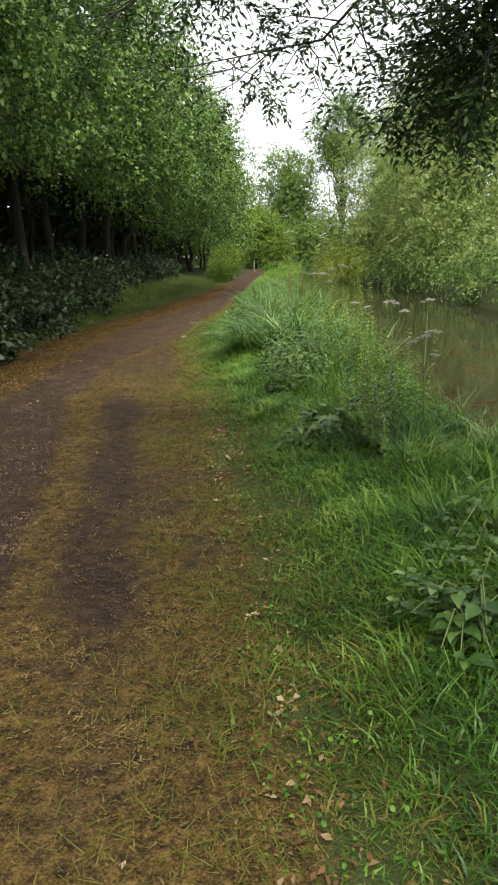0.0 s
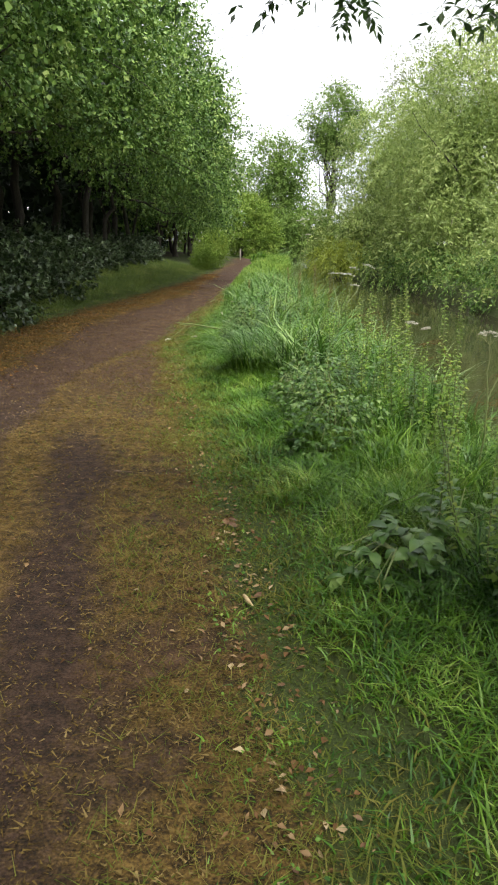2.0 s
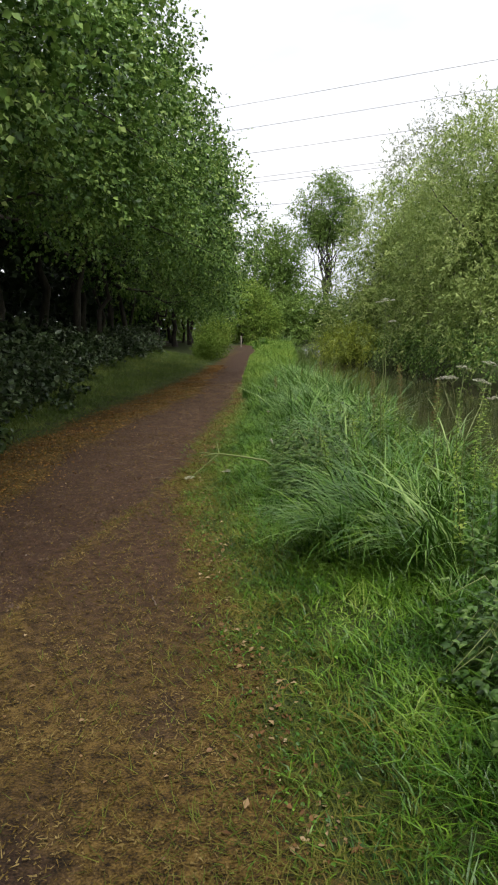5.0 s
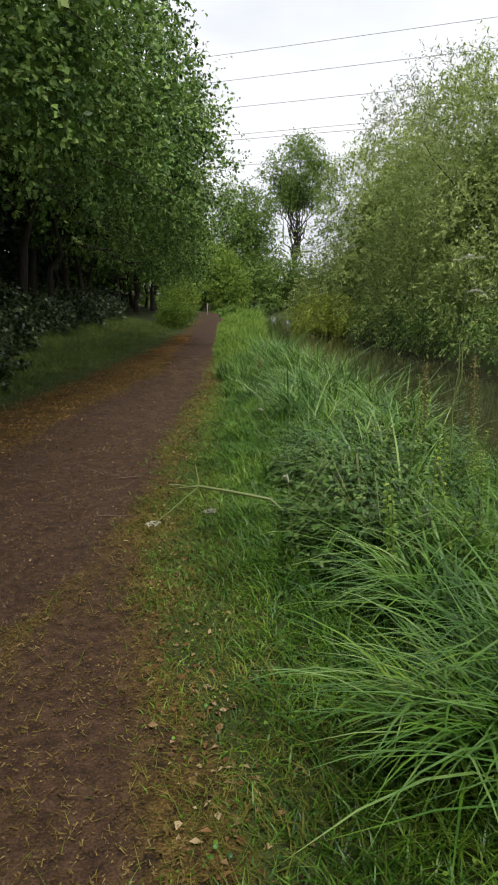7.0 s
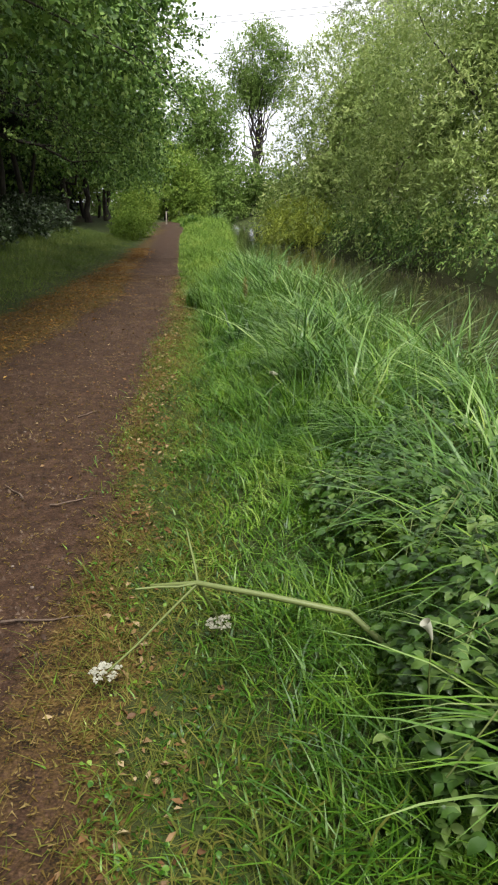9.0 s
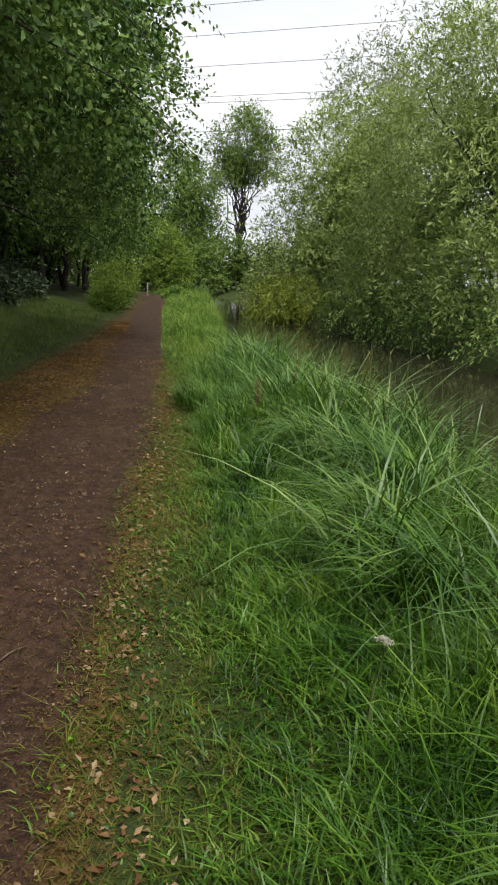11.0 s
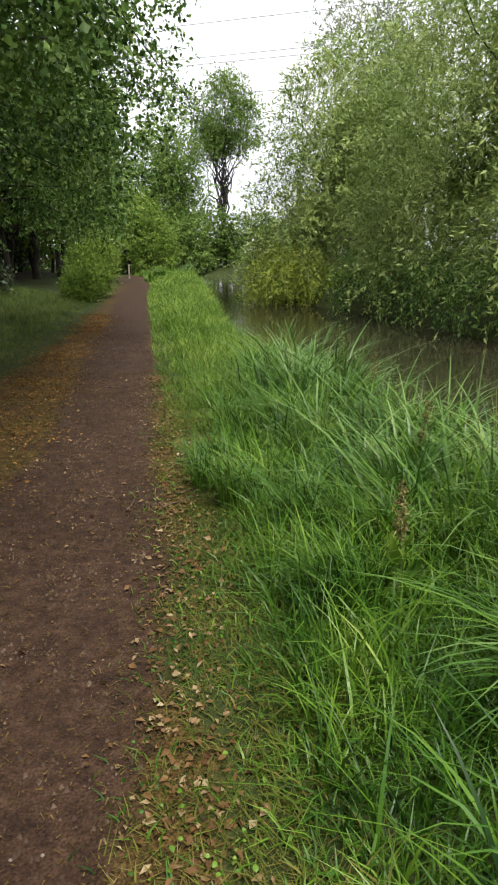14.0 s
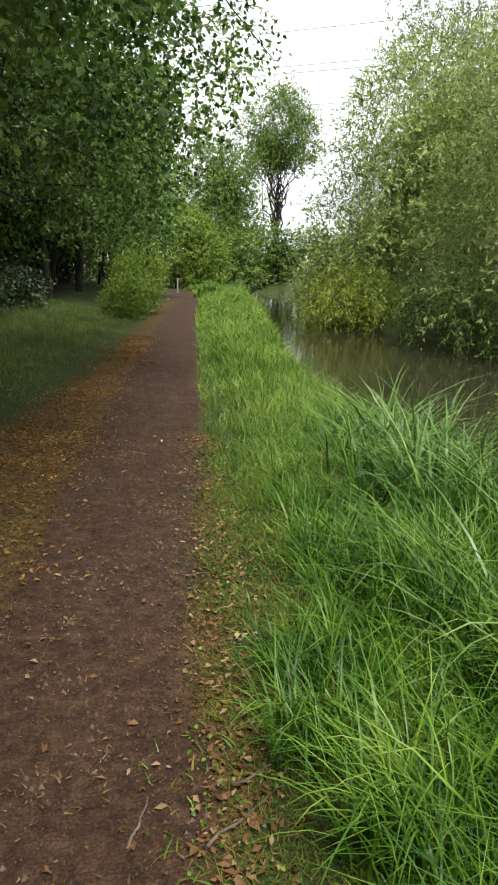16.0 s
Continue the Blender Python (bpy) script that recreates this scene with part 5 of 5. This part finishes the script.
pebbles = []
for s in range(4):
    bm = bmesh.new()
    bmesh.ops.create_icosphere(bm, subdivisions=1, radius=0.5)
    r = random.Random(s)
    for v in bm.verts:
        v.co = Vector((v.co.x * r.uniform(0.8, 1.2), v.co.y * r.uniform(0.6, 0.9), v.co.z * r.uniform(0.4, 0.6)))
    me = bpy.data.meshes.new("pebble")
    bm.to_mesh(me)
    bm.free()
    me.materials.append(PEBBLE)
    pebbles.append(me)
for i in range(280):
    y = rng.uniform(-9.5, 14)
    x = rng.uniform(float(dirt_left(y)) - 0.05, float(dirt_right(y)) + 0.08)
    o = new("pebble", pebbles[i % 4])
    s = 0.006 + 0.016 * rng.random() ** 2
    o.matrix_world = pose(x, y, float(ground_z(x, y)) + s * 0.12, 0, 0, rng.uniform(0, 360)) @ Matrix.Diagonal((s, s, s, 1))
    tagged(o, "small pale pebble pressed into the earth path", "pebble", "pebbles in the path")

for x, y, L, a in [(0.14, 3.0, 0.22, 0.5), (-0.2, 3.1, 0.25, 2.3), (0.35, 1.9, 0.3, 0.2), (-0.56, 9.85, 0.2, 1.5), (-1.46, 13.9, 0.3, 2.7), (-0.2, 4.6, 0.2, 1.0), (-0.6, 11.5, 0.15, 0.4), (1.2, -1.5, 0.18, 2.0), (2.0, -4.3, 0.12, 0.2), (-0.25, 9.9, 0.35, 0.9), (-0.2, 10.1, 0.3, 0.7)]:
    z = float(ground_z(x, y)) + 0.008
    p = wander((x - L / 2 * math.cos(a), y - L / 2 * math.sin(a), z), (x + L / 2 * math.cos(a), y + L / 2 * math.sin(a), z + 0.006), 0.2, 6)
    p[:, 2] = z + 0.004
    tagged(mesh_np("twig", *tube(p, np.linspace(0.006, 0.002, 6), 5), TWIG), "small broken twig lying on the path", "twig", "twigs on the path")

# loose grit over the trodden earth
n = 34000
y = rng.uniform(-11, 20, n)
x = dirt_left(y) + (dirt_right(y) - dirt_left(y)) * rng.random(n)
s = 0.003 + 0.011 * rng.random(n) ** 2.4
c = np.stack([x, y, ground_z(x, y) + s * 0.3], -1)
tet = np.array([(1, 0, -0.4), (-0.5, 0.87, -0.4), (-0.5, -0.87, -0.4), (0, 0, 0.9)])
ang = rng.uniform(0, 6.283, n)
rx = tet[None, :, 0] * np.cos(ang)[:, None] - tet[None, :, 1] * np.sin(ang)[:, None]
ry = tet[None, :, 0] * np.sin(ang)[:, None] + tet[None, :, 1] * np.cos(ang)[:, None]
v = c[:, None] + np.stack([rx, ry, np.broadcast_to(tet[None, :, 2], rx.shape)], -1) * s[:, None, None]
f = np.array([[0, 1, 3], [1, 2, 3], [2, 0, 3]])[None] + (np.arange(n) * 4)[:, None, None]
GRIT = leaf_material("earth_grit", [(0.0, (0.022, 0.013, 0.008)), (0.6, (0.058, 0.036, 0.024)), (1.0, (0.14, 0.098, 0.07))], 0.85, 0.0, 3.0, 0.2)
grit = mesh_np("path_grit", v.reshape(-1, 3), f.reshape(-1, 3), GRIT)
tagged(grit, "loose brown grit on the trodden earth path", "grit", kind="stuff")

# leaf litter drifted along the edge of the path
n = 9000
y = np.concatenate([rng.uniform(3.5, 14.5, 6000), rng.uniform(-10.5, 3.5, 3000)])
x = path_right(y) + rng.normal(-0.05, 0.1, n)
spread = rng.random(n) < 0.25
x[spread] = path_left(y[spread]) + (path_right(y[spread]) - path_left(y[spread])) * rng.random(int(spread.sum()))
keep = rng.random(n) < 0.25 + 0.75 * clumpy(x, y, 1.4)
x, y = x[keep], y[keep]
n = len(x)
p = np.stack([x, y, ground_z(x, y) + 0.006 + 0.012 * rng.random(n)], -1)
az = rng.uniform(0, 6.283, n)
ln = rng.uniform(0.014, 0.042, n)
litter = mesh_np("leaf_litter", *leaves(p, np.stack([np.cos(az), np.sin(az), rng.normal(0, 0.25, n)], -1), rng.normal(0, 0.4, (n, 3)) + [0, 0, 1.0], ln, ln * rng.uniform(0.35, 0.7, n), 0.3), LITTER)
tagged(litter, "small brown and straw-coloured dead leaves along the path edge", "leaf litter", kind="stuff")

# rusty catkins and leaf scraps on the strip beside the shaded verge
n = 26000
y = rng.uniform(-3, 24, n)
x = dirt_left(y) + (path_left(y) - dirt_left(y)) * rng.random(n) + rng.normal(0.0, 0.16, n)
keep = rng.random(n) < 0.2 + 0.8 * clumpy(x, y, 0.9)
x, y = x[keep], y[keep]
n = len(x)
p = np.stack([x, y, ground_z(x, y) + 0.006 + 0.012 * rng.random(n)], -1)
az = rng.uniform(0, 6.283, n)
ln = rng.uniform(0.016, 0.045, n)
RUST = leaf_material("rusty_leaf_scrap", [(0.0, (0.09, 0.04, 0.012)), (0.55, (0.24, 0.12, 0.03)), (1.0, (0.42, 0.27, 0.08))], 0.7, 0.1, 2.0, 0.15)
scraps = mesh_np("rusty_litter", *leaves(p, np.stack([np.cos(az), np.sin(az), rng.normal(0, 0.25, n)], -1), rng.normal(0, 0.4, (n, 3)) + [0, 0, 1.0], ln, ln * rng.uniform(0.3, 0.6, n), 0.3), RUST)
tagged(scraps, "rusty orange-brown leaf scraps beside the shaded verge", "leaf litter", kind="stuff")

# a white bindweed bloom among the brambles
bloom = base("bindweed_flower", 1.62, 1.09)
bz = bloom.location.z
hold(mesh_np("stem", *tube(wander((1.62, 1.09, bz - 0.02), (1.575, 1.085, 0.5), 0.08, 7), np.linspace(0.003, 0.002, 7), 5), STEM), bloom)
hold(mesh_np("petal", *tube([(1.575, 1.085, 0.5), (1.572, 1.088, 0.512), (1.566, 1.09, 0.528), (1.556, 1.09, 0.542)], [0.003, 0.005, 0.009, 0.014], 10), PETAL, smooth=True), bloom)
tagged(bloom, "white funnel-shaped bindweed bloom on a thin stem", "flower")

# a curled straw-coloured scrap of bark lying in the grass
PALE = rough_material("straw_coloured_bark", [(0.3, (0.3, 0.2, 0.09)), (0.7, (0.5, 0.38, 0.2))], 30, 0.8, 0.3)
sz = float(ground_z(3.1, -5.93)) + 0.025
scrap = mesh_np("bark_scrap", *tube([(3.075, -5.87, sz), (3.085, -5.9, sz + 0.008), (3.105, -5.935, sz + 0.008), (3.13, -5.96, sz)], [0.004, 0.009, 0.009, 0.003], 7), PALE, smooth=True)
tagged(scrap, "curled straw-coloured bark scrap lying in short grass", "bark scrap")
for dx, dy, turn in [(2.84, -5.06, 20), (2.88, -5.1, 75), (2.87, -5.03, 130), (2.82, -5.12, 200), (3.14, -5.86, 310)]:
    o = new("fallen_leaf", leaf_meshes[turn % 5])
    o.matrix_world = pose(dx, dy, float(ground_z(dx, dy)) + 0.02, 10, -8, turn) @ Matrix.Diagonal((1.1, 1.1, 1.1, 1))
    tagged(o, "curled dry brown leaf lying on the path", "leaf", "fallen leaves on the path")
